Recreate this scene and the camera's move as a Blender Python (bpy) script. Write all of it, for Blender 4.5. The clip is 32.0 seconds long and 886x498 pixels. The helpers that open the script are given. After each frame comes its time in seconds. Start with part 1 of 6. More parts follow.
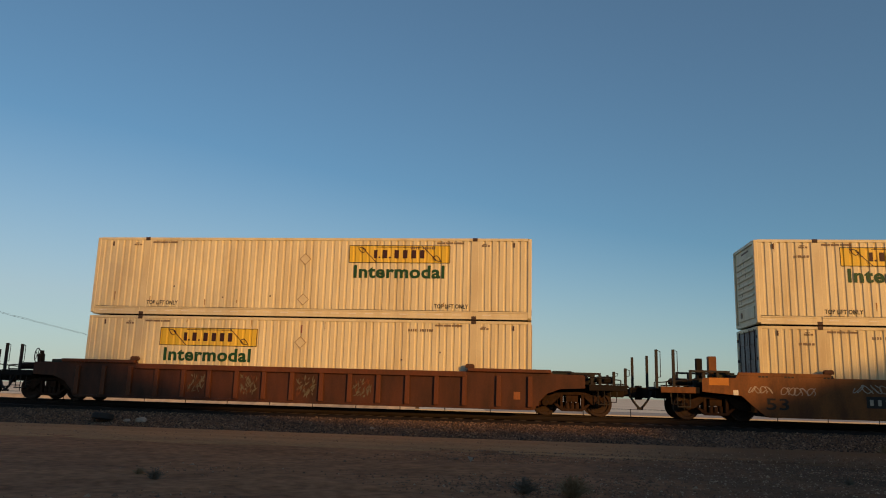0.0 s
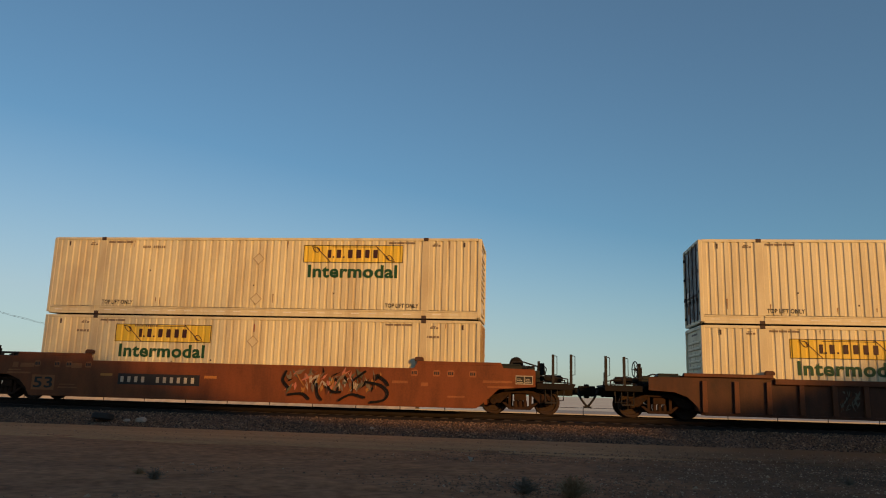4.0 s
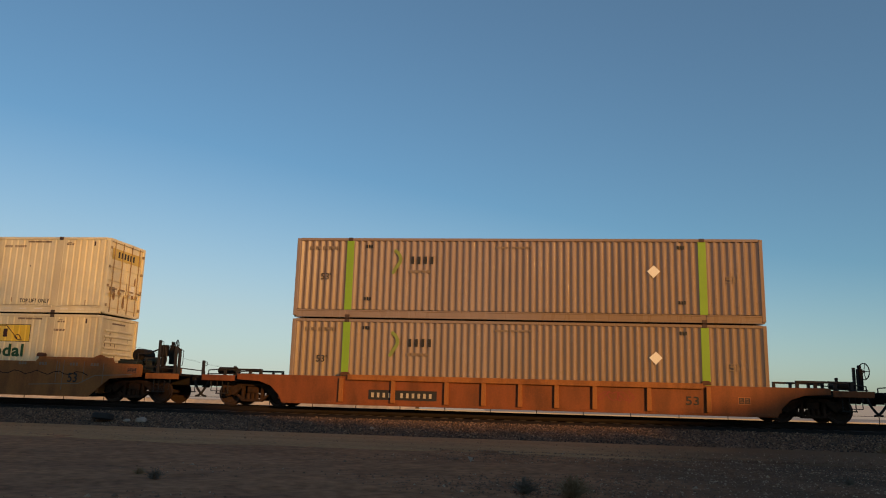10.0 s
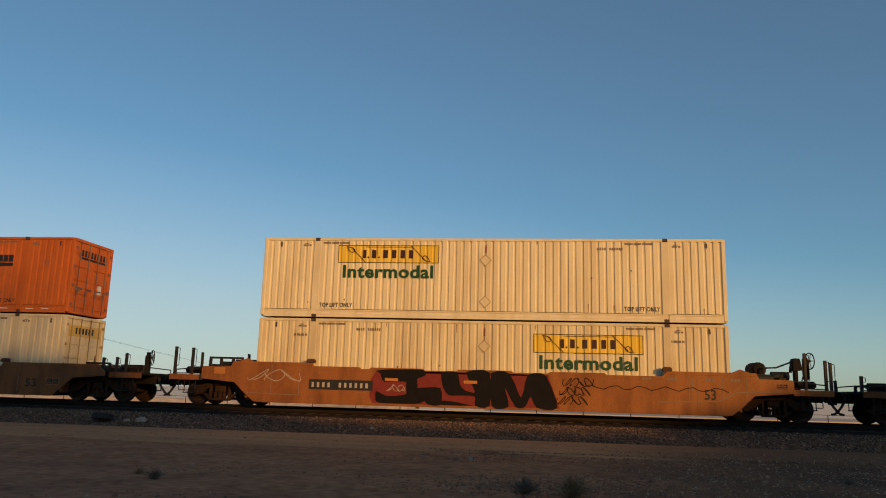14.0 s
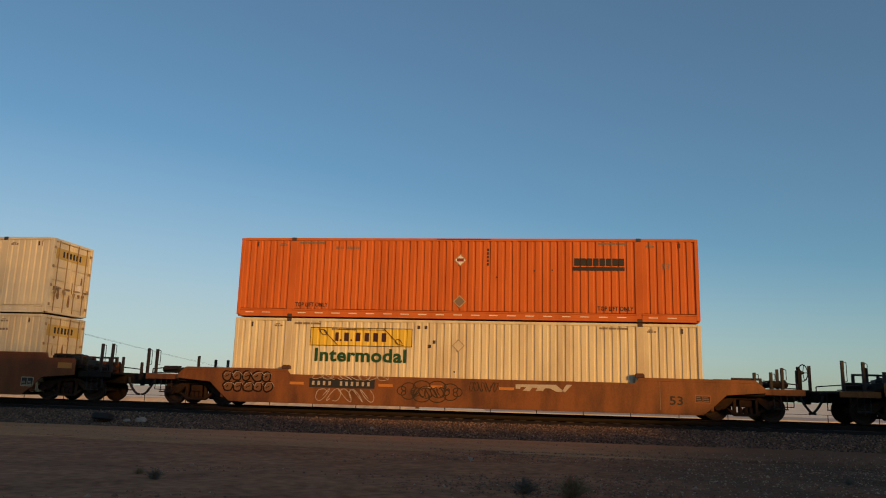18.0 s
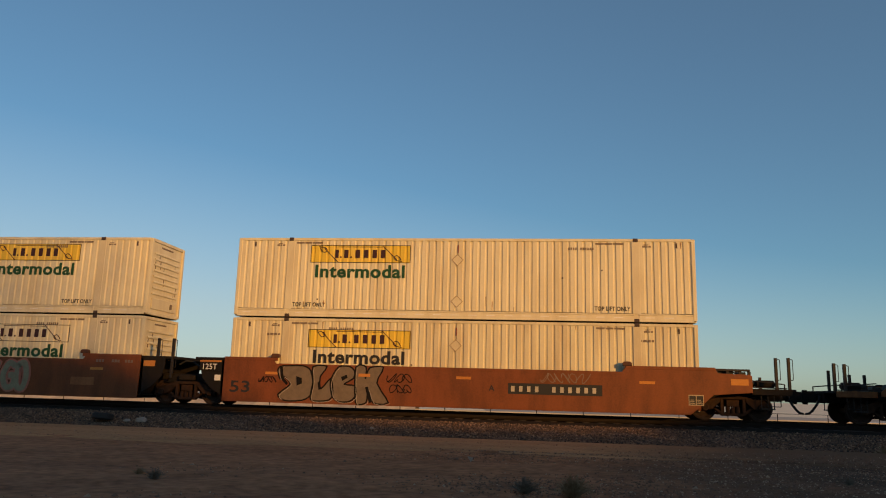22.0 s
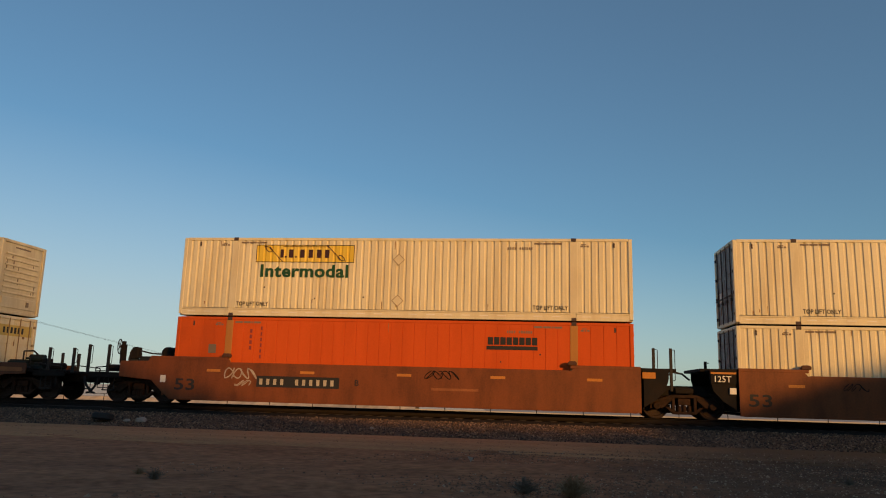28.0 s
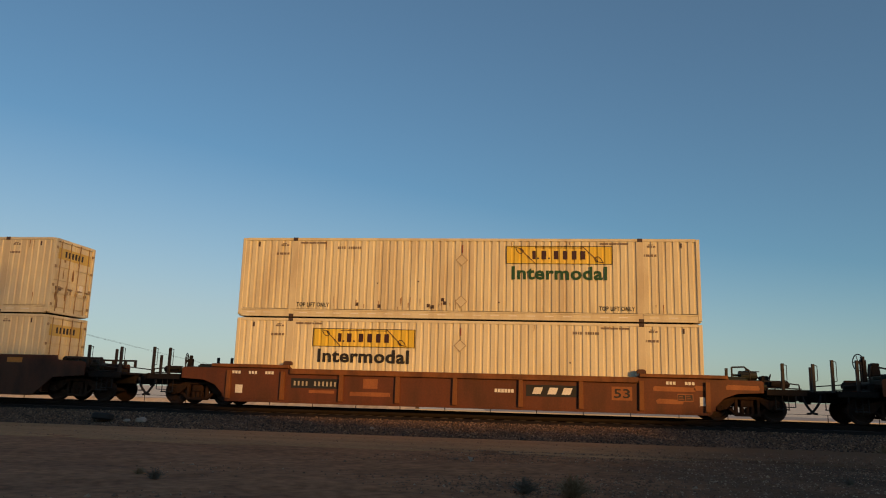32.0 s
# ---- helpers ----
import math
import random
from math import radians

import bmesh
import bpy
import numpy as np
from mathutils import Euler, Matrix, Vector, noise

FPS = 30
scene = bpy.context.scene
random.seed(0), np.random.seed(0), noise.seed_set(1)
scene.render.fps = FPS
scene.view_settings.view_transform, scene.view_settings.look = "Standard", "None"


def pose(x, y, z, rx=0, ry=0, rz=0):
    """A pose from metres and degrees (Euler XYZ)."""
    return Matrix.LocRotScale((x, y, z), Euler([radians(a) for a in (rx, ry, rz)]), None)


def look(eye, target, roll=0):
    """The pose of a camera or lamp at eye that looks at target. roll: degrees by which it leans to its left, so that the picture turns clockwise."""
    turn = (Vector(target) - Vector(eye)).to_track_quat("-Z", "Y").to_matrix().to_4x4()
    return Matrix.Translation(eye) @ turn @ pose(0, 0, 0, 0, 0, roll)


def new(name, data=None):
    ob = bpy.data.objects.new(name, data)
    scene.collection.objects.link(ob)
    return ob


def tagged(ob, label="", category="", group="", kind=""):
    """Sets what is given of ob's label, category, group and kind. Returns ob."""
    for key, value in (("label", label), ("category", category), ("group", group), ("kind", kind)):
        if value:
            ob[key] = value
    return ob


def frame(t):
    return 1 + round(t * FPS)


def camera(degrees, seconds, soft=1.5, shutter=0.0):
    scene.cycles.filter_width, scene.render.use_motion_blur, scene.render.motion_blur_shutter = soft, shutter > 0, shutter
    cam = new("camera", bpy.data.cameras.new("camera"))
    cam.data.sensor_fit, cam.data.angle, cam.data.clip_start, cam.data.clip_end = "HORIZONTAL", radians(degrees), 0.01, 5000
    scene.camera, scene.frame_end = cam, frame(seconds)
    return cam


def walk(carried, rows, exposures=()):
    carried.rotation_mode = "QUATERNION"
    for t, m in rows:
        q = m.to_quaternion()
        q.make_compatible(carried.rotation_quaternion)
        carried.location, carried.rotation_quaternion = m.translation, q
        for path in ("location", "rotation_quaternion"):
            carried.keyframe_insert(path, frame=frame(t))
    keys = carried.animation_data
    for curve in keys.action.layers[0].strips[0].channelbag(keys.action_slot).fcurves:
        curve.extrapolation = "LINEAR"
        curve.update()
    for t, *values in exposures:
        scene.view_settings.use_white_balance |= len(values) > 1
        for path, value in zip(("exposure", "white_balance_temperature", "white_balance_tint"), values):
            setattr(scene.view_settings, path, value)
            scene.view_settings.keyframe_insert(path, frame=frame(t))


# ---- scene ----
# Track along x, rail tops at z = 0, track centre at y = 0; the train runs towards +x.
cam = camera(61.4, 32.0, soft=1.05)
EYE = Vector((0.0, -27.04, 0.713))
AIM = Vector((-math.sin(radians(7.0)) * math.cos(radians(10.77)), math.cos(radians(7.0)) * math.cos(radians(10.77)), math.sin(radians(10.77))))
VIEW = look(EYE, EYE + AIM, 1.595)
walk(cam, [(0.0, VIEW), (32.0, VIEW)], exposures=[(0.0, -0.18, 6500, 10), (2.5, -0.14, 6500, 10), (6.0, -0.12, 6500, 8), (8.0, -0.08, 6500, 10), (10.0, 0.01, 6500, 10), (12.0, 0.0, 6500, 6), (13.0, -0.08, 6500, 10), (14.5, -0.10, 6500, 10), (17.0, -0.10, 6500, 10), (29.0, -0.13, 6500, 10), (32.0, -0.16, 6500, 10)])

# ---- light ----
SUN_SIDE, SUN_UP = radians(42.0), radians(12.0)
TO_SUN = Vector((math.sin(SUN_SIDE) * math.cos(SUN_UP), -math.cos(SUN_SIDE) * math.cos(SUN_UP), math.sin(SUN_UP)))
sun = new("sun", bpy.data.lights.new("sun", "SUN"))
sun.data.energy, sun.data.angle, sun.data.color = 4.0, radians(1.1), (1.0, 0.50, 0.126)
sun.matrix_world = look(TO_SUN * 100, (0, 0, 0))

world = bpy.data.worlds.new("evening_sky")
scene.world = world
world.use_nodes = True
wn, wl = world.node_tree.nodes, world.node_tree.links
sky = wn.new("ShaderNodeTexSky")
sky.sky_type, sky.sun_disc = "NISHITA", False
sky.sun_elevation, sky.sun_rotation = SUN_UP, math.pi - SUN_SIDE
sky.altitude, sky.air_density, sky.dust_density, sky.ozone_density = 200, 1.0, 0.5, 5.5
tint = wn.new("ShaderNodeMix")
tint.data_type, tint.blend_type = "RGBA", "MULTIPLY"
tint.inputs["Factor"].default_value = 1.0
tint.inputs["B"].default_value = (1.41, 1.37, 1.08, 1)
wl.new(sky.outputs["Color"], tint.inputs["A"])
wn["Background"].inputs["Strength"].default_value = 0.110
haze = wn.new("ShaderNodeMix")
haze.data_type = "RGBA"
haze.inputs["Factor"].default_value = 0.09
haze.inputs["B"].default_value = (4.0, 4.5, 4.9, 1)
wl.new(tint.outputs["Result"], haze.inputs["A"])
# dust near the horizon, where the sky is brightest, turns it paler and warmer
grey, low, dusty = wn.new("ShaderNodeRGBToBW"), wn.new("ShaderNodeMapRange"), wn.new("ShaderNodeMix")
low.inputs["From Min"].default_value, low.inputs["From Max"].default_value = 2.9, 5.2
low.inputs["To Min"].default_value, low.inputs["To Max"].default_value = 0.0, 0.5
dusty.data_type = "RGBA"
dusty.inputs["B"].default_value = (5.2, 5.25, 5.2, 1)
wl.new(haze.outputs["Result"], grey.inputs["Color"])
wl.new(grey.outputs["Val"], low.inputs["Value"])
wl.new(low.outputs["Result"], dusty.inputs["Factor"])
wl.new(haze.outputs["Result"], dusty.inputs["A"])
wl.new(dusty.outputs["Result"], wn["Background"].inputs["Color"])


# ---- materials ----
def mat(name, color, rough=0.6, metal=0.0, alt=None, amount=0.5, scale=1.5, stretch=(1, 1, 1), grain=40.0, grain_amount=0.12, bump=0.1, bump_scale=60.0, spec=0.4):
    """Paint or earth: a base colour, patches of a second colour, fine grain and relief."""
    m = bpy.data.materials.new(name)
    m.use_nodes = True
    n, l = m.node_tree.nodes, m.node_tree.links
    b = n["Principled BSDF"]
    tc = n.new("ShaderNodeTexCoord")
    mp = n.new("ShaderNodeMapping")
    mp.inputs["Scale"].default_value = stretch
    l.new(tc.outputs["Object"], mp.inputs["Vector"])
    big = n.new("ShaderNodeTexNoise")
    big.inputs["Scale"].default_value, big.inputs["Detail"].default_value, big.inputs["Roughness"].default_value = scale, 6, 0.62
    l.new(mp.outputs["Vector"], big.inputs["Vector"])
    ramp = n.new("ShaderNodeValToRGB")
    ramp.color_ramp.elements[0].position, ramp.color_ramp.elements[1].position = 0.42, 0.68
    l.new(big.outputs["Fac"], ramp.inputs["Fac"])
    mul = n.new("ShaderNodeMath")
    mul.operation = "MULTIPLY"
    mul.inputs[1].default_value = amount
    l.new(ramp.outputs["Color"], mul.inputs[0])
    mix = n.new("ShaderNodeMix")
    mix.data_type = "RGBA"
    mix.inputs["A"].default_value = (*color, 1)
    mix.inputs["B"].default_value = (*(alt or [c * 0.6 for c in color]), 1)
    l.new(mul.outputs[0], mix.inputs["Factor"])
    fine = n.new("ShaderNodeTexNoise")
    fine.inputs["Scale"].default_value, fine.inputs["Detail"].default_value = grain, 4
    l.new(tc.outputs["Object"], fine.inputs["Vector"])
    gr = n.new("ShaderNodeMapRange")
    gr.inputs["From Min"].default_value, gr.inputs["From Max"].default_value = 0.3, 0.7
    gr.inputs["To Min"].default_value, gr.inputs["To Max"].default_value = 1 - grain_amount, 1 + grain_amount
    l.new(fine.outputs["Fac"], gr.inputs["Value"])
    hsv = n.new("ShaderNodeHueSaturation")
    l.new(mix.outputs["Result"], hsv.inputs["Color"])
    l.new(gr.outputs["Result"], hsv.inputs["Value"])
    l.new(hsv.outputs["Color"], b.inputs["Base Color"])
    rr = n.new("ShaderNodeMapRange")
    rr.inputs["To Min"].default_value, rr.inputs["To Max"].default_value = max(rough - 0.1, 0.05), min(rough + 0.15, 1.0)
    l.new(big.outputs["Fac"], rr.inputs["Value"])
    l.new(rr.outputs["Result"], b.inputs["Roughness"])
    b.inputs["Metallic"].default_value = metal
    b.inputs["Specular IOR Level"].default_value = spec
    if bump:
        rel = n.new("ShaderNodeTexNoise")
        rel.inputs["Scale"].default_value, rel.inputs["Detail"].default_value = bump_scale, 5
        l.new(tc.outputs["Object"], rel.inputs["Vector"])
        bp = n.new("ShaderNodeBump")
        bp.inputs["Strength"].default_value, bp.inputs["Distance"].default_value = bump, 0.02
        l.new(rel.outputs["Fac"], bp.inputs["Height"])
        l.new(bp.outputs["Normal"], b.inputs["Normal"])
    return m


STREAK = (1.0, 1.0, 0.18)


def box_paint(name, color, alt, amount=0.35, rough=0.5):
    return mat(name, color, rough, 0.0, alt, amount, 1.6, STREAK, 30, 0.05, 0.04, 8.0)


WHITE = box_paint("white_box_paint", (0.72, 0.64, 0.435), (0.46, 0.36, 0.205), 0.45)
DOOR_BROWN = box_paint("weathered_brown_door_paint", (0.19, 0.115, 0.085), (0.10, 0.06, 0.045), 0.7)
# weathered door paint greyed down: shade of the -x ends put into the colour
DOOR_SHADE = box_paint("shaded_weathered_door_paint", (0.24, 0.25, 0.25), (0.13, 0.10, 0.085), 0.7)
WHITE_B = box_paint("aged_white_box_paint", (0.68, 0.60, 0.39), (0.40, 0.29, 0.17), 0.55)
GREY = box_paint("warm_grey_box_paint", (0.25, 0.172, 0.112), (0.178, 0.122, 0.08), 0.5, 0.26)
GREY.node_tree.nodes["Principled BSDF"].inputs["Coat Weight"].default_value = 0.5
GREY.node_tree.nodes["Principled BSDF"].inputs["Coat Roughness"].default_value = 0.15
ORANGE = box_paint("orange_box_paint", (0.56, 0.14, 0.03), (0.36, 0.078, 0.018), 0.5, 0.65)
ORANGE.node_tree.nodes["Principled BSDF"].inputs["Specular IOR Level"].default_value = 0.15
RED_ORANGE = box_paint("red_orange_box_paint", (0.58, 0.09, 0.013), (0.40, 0.058, 0.01), 0.35, 0.65)
RED_ORANGE.node_tree.nodes["Principled BSDF"].inputs["Specular IOR Level"].default_value = 0.15
BAND_GREEN = box_paint("lime_green_paint", (0.21, 0.37, 0.025), (0.16, 0.28, 0.025))
DULL_GREEN = box_paint("faded_green_marking", (0.20, 0.25, 0.05), (0.2, 0.18, 0.07), 0.8)
OCHRE = box_paint("ochre_post_paint", (0.44, 0.19, 0.035), (0.30, 0.12, 0.025))
YELLOW = box_paint("yellow_panel_film", (0.71, 0.49, 0.045), (0.57, 0.38, 0.035), 0.4)
PALE_YELLOW = box_paint("pale_yellow_film", (0.75, 0.53, 0.08), (0.62, 0.43, 0.06), 0.4)
DULL_YELLOW = box_paint("dull_yellow_film", (0.58, 0.42, 0.10), (0.40, 0.27, 0.08), 0.6)
INK = mat("black_marking_paint", (0.02, 0.018, 0.016), 0.6, amount=0.3)
INK_SIGN = mat("dark_maroon_sign_ink", (0.045, 0.014, 0.014), 0.6, amount=0.3)
INK_GREY = mat("faded_marking_paint", (0.20, 0.145, 0.10), 0.7, amount=0.3)
INK_GREEN = mat("dark_green_marking_paint", (0.011, 0.068, 0.025), 0.6, amount=0.2)
ROD_TAN = mat("stained_tan_rod_paint", (0.34, 0.25, 0.14), 0.6, 0, (0.14, 0.075, 0.035), 0.8, 3, (1, 1, 0.3))
DOOR_RUST = mat("brown_rust_stain", (0.20, 0.11, 0.05), 0.85, 0, (0.34, 0.22, 0.11), 0.8, 6)
INK_RED = mat("dull_red_marking_paint", (0.22, 0.035, 0.022), 0.6, amount=0.2)
PALE = mat("pale_marking_paint", (0.78, 0.74, 0.66), 0.6, amount=0.4)
PLACARD_EDGE = mat("tan_placard_rim", (0.40, 0.31, 0.19), 0.6, amount=0.4)
TAG_DARK = mat("weathered_dark_spray_paint", (0.040, 0.032, 0.020), 0.75, 0, (0.10, 0.045, 0.016), 0.8, 5, spec=0.15)
OLIVE_SPRAY = mat("olive_grey_spray_paint", (0.10, 0.095, 0.06), 0.7, amount=0.5, scale=6)
OCHRE_SPRAY = mat("ochre_spray_paint", (0.36, 0.15, 0.03), 0.7, amount=0.5, scale=6)
DRIP = mat("dried_rust_run", (0.30, 0.17, 0.075), 0.8, amount=0.5)
REFLECT = mat("amber_reflector_film", (0.52, 0.20, 0.03), 0.4, amount=0.4)
PALE_SPRAY = mat("faded_pale_spray_paint", (0.42, 0.36, 0.29), 0.7, amount=0.7, alt=(0.22, 0.15, 0.10), scale=6)
PALE_BAR = mat("worn_cream_marking_paint", (0.46, 0.40, 0.31), 0.7, amount=0.5)
SILVER = mat("grey_spray_paint", (0.165, 0.118, 0.075), 0.5, amount=0.5, scale=5)
DULL_SPRAY = mat("faded_olive_spray_paint", (0.13, 0.115, 0.08), 0.7, amount=0.6, scale=6)
PALE_GREEN = mat("pale_green_spray_paint", (0.26, 0.23, 0.14), 0.7, amount=0.5, scale=5)
PINK_SPRAY = mat("faded_pink_spray_paint", (0.46, 0.16, 0.105), 0.7, amount=0.5, scale=5)
TAG_BROWN = mat("dull_brown_spray_fill", (0.165, 0.072, 0.028), 0.7, amount=0.5, scale=5)
DARK_GEAR = mat("oily_dark_green_steel", (0.013, 0.019, 0.013), 0.6, 0.1, (0.02, 0.014, 0.01), 0.7, 4)
SPRAY_RED = mat("dark_red_spray_paint", (0.19, 0.020, 0.011), 0.6, amount=0.5, scale=5)
SPRAY_BLACK = mat("black_spray_paint", (0.009, 0.008, 0.008), 0.75, amount=0.3, scale=5, spec=0.15)
STEEL = mat("dark_bare_steel", (0.02, 0.018, 0.017), 0.6, 0.2, (0.035, 0.02, 0.013), 0.6, 3)
GRIME = mat("grimy_black_steel", (0.012, 0.010, 0.009), 0.85, 0.0, (0.026, 0.017, 0.012), 0.6, 3, spec=0.2)
RUST = mat("rusty_brown_steel", (0.10, 0.042, 0.022), 0.8, 0.1, (0.06, 0.03, 0.02), 0.7, 3, bump=0.3)
WHEEL = mat("worn_wheel_steel", (0.038, 0.019, 0.012), 0.75, 0.1, (0.028, 0.018, 0.012), 0.7, 6)
TRUCK_STEEL = mat("rusty_greasy_truck_steel", (0.040, 0.019, 0.010), 0.85, 0.0, (0.013, 0.010, 0.008), 0.8, 4, spec=0.2)
RUBBER = mat("black_rubber", (0.02, 0.02, 0.02), 0.8, amount=0.4, alt=(0.06, 0.05, 0.045))
CASTING = mat("rusty_corner_steel", (0.06, 0.045, 0.04), 0.7, 0.3, (0.12, 0.05, 0.03), 0.6, 8)


def car_paint(name, color, alt, amount=0.6):
    return mat(name, color, 0.6, 0.0, alt, min(amount + 0.25, 1.0), 1.7, (1, 1, 0.3), 18, 0.13, 0.1, 14.0)


CAR_DARK = car_paint("dark_red_brown_car_paint", (0.077, 0.023, 0.007), (0.028, 0.010, 0.004))
CAR_RED = car_paint("red_brown_car_paint", (0.185, 0.048, 0.008), (0.095, 0.027, 0.005), 0.5)
CAR_RUST = car_paint("faded_rust_orange_car_paint", (0.205, 0.055, 0.010), (0.105, 0.032, 0.006))
CAR_ORANGE = car_paint("yellow_orange_car_paint", (0.285, 0.100, 0.018), (0.150, 0.048, 0.010))
CAR_OLD = car_paint("weathered_orange_brown_car_paint", (0.200, 0.068, 0.012), (0.074, 0.026, 0.007))
CAR_BROWN = car_paint("brown_car_paint", (0.122, 0.034, 0.009), (0.072, 0.026, 0.008))
PATCH = car_paint("fresh_touch_up_paint", (0.30, 0.105, 0.03), (0.20, 0.066, 0.02), 0.7)

PALE_FAR = mat("pale_far_ground", (0.82, 0.72, 0.54), 0.95, 0, (0.70, 0.58, 0.42), 0.6, 0.05, (1, 1, 1), 0.5, 0.1, 0, 6, 0.1)
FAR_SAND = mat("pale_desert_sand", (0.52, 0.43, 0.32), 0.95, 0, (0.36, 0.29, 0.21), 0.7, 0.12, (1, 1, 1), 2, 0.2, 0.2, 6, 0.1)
ASPHALT = mat("bleached_grey_paving", (0.48, 0.43, 0.36), 0.95, 0, (0.34, 0.30, 0.25), 0.7, 0.2, spec=0.05)
# rail steel near black: the shade on it is put into the colour
DARK_RAIL = mat("shade_dark_rail_steel", (0.017, 0.012, 0.010), 0.75, 0.1, (0.028, 0.017, 0.012), 0.6, 3, spec=0.2)
SAND = mat("desert_dirt", (0.362, 0.162, 0.080), 0.95, 0, (0.228, 0.104, 0.056), 0.8, 0.8, (1, 1, 1), 5, 0.3, 0.8, 5, 0.1)


def gravel_shade_mix(m, dark):
    """A darker colour towards +x, with a ragged edge: dark gravel, and shade put into the colour."""
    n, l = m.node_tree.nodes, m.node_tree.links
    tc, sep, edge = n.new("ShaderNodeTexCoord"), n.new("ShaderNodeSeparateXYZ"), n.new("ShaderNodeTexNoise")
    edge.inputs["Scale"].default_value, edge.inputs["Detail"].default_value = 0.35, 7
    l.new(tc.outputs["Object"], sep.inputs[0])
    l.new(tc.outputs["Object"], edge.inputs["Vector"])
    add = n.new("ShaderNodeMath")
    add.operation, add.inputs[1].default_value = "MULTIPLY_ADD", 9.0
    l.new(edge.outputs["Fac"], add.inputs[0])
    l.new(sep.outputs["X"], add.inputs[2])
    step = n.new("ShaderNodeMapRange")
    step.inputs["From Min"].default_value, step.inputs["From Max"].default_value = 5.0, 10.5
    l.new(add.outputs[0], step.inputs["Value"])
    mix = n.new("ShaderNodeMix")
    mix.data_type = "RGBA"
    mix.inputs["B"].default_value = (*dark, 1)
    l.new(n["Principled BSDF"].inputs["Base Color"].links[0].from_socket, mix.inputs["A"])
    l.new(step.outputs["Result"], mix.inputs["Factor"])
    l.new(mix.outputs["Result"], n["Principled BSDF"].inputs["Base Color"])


gravel_shade_mix(SAND, (0.10, 0.060, 0.037))
ROAD_DIRT = mat("packed_dirt_track", (0.47, 0.245, 0.118), 0.95, 0, (0.33, 0.175, 0.09), 0.7, 0.7, (0.25, 1.4, 1), 8, 0.15, 0.35, 18, 0.1)
BALLAST = mat("dark_crushed_ballast", (0.20, 0.125, 0.085), 0.95, 0, (0.11, 0.074, 0.052), 0.8, 1.2, (1, 1, 1), 16, 0.35, 0.8, 22, 0.1)
# black bed beside the rails: shade under the cars put into the colour
SHADE_BED = mat("shade_black_ballast", (0.022, 0.017, 0.014), 0.9, 0, (0.04, 0.028, 0.022), 0.6, 1.5, (1, 1, 1), 20, 0.4, 0.8, 24, 0.1)
TIE = mat("weathered_sleeper", (0.07, 0.05, 0.04), 0.9, 0, (0.035, 0.028, 0.025), 0.7, 3, (0.4, 3, 3))
LEAF = mat("dusty_green_leaf", (0.07, 0.09, 0.035), 0.8, 0, (0.11, 0.10, 0.05), 0.6, 2)
BARK = mat("grey_brown_bark", (0.14, 0.10, 0.075), 0.9, 0, None, 0.6, 5, (4, 4, 0.6), bump=0.5)
DRY = mat("dry_straw_stems", (0.34, 0.23, 0.13), 0.9, 0, (0.22, 0.15, 0.085), 0.6, 6)
WEED = mat("dark_weed_green", (0.20, 0.155, 0.115), 0.9, 0, (0.08, 0.07, 0.04), 0.6, 6)
WHITE_LINE = mat("worn_white_road_paint", (0.75, 0.73, 0.70), 0.8, amount=0.4)
BLUE_LINE = mat("faded_blue_road_paint", (0.10, 0.20, 0.42), 0.8, amount=0.4)
CONCRETE = mat("dusty_pale_concrete", (0.38, 0.31, 0.25), 0.9, 0, (0.24, 0.19, 0.15), 0.6, 2)


def stone_material(name, a, b, c):
    m = bpy.data.materials.new(name)
    m.use_nodes = True
    n, l = m.node_tree.nodes, m.node_tree.links
    geo = n.new("ShaderNodeNewGeometry")
    ramp = n.new("ShaderNodeValToRGB")
    e = ramp.color_ramp.elements
    e[0].color, e[1].color = (*a, 1), (*c, 1)
    e[0].position, e[1].position = 0.05, 1.0
    mid = e.new(0.8)
    mid.color = (*b, 1)
    l.new(geo.outputs["Random Per Island"], ramp.inputs["Fac"])
    l.new(ramp.outputs["Color"], n["Principled BSDF"].inputs["Base Color"])
    n["Principled BSDF"].inputs["Roughness"].default_value = 0.9
    return m


STONES = stone_material("mixed_ballast_stone", (0.035, 0.026, 0.020), (0.185, 0.100, 0.056), (0.40, 0.255, 0.155))
# the dirt track's colour is shaded darker towards +x the same way
gravel_shade_mix(ROAD_DIRT, (0.165, 0.096, 0.055))
PEBBLES = stone_material("mixed_desert_pebbles", (0.14, 0.074, 0.044), (0.26, 0.145, 0.088), (0.50, 0.35, 0.23))


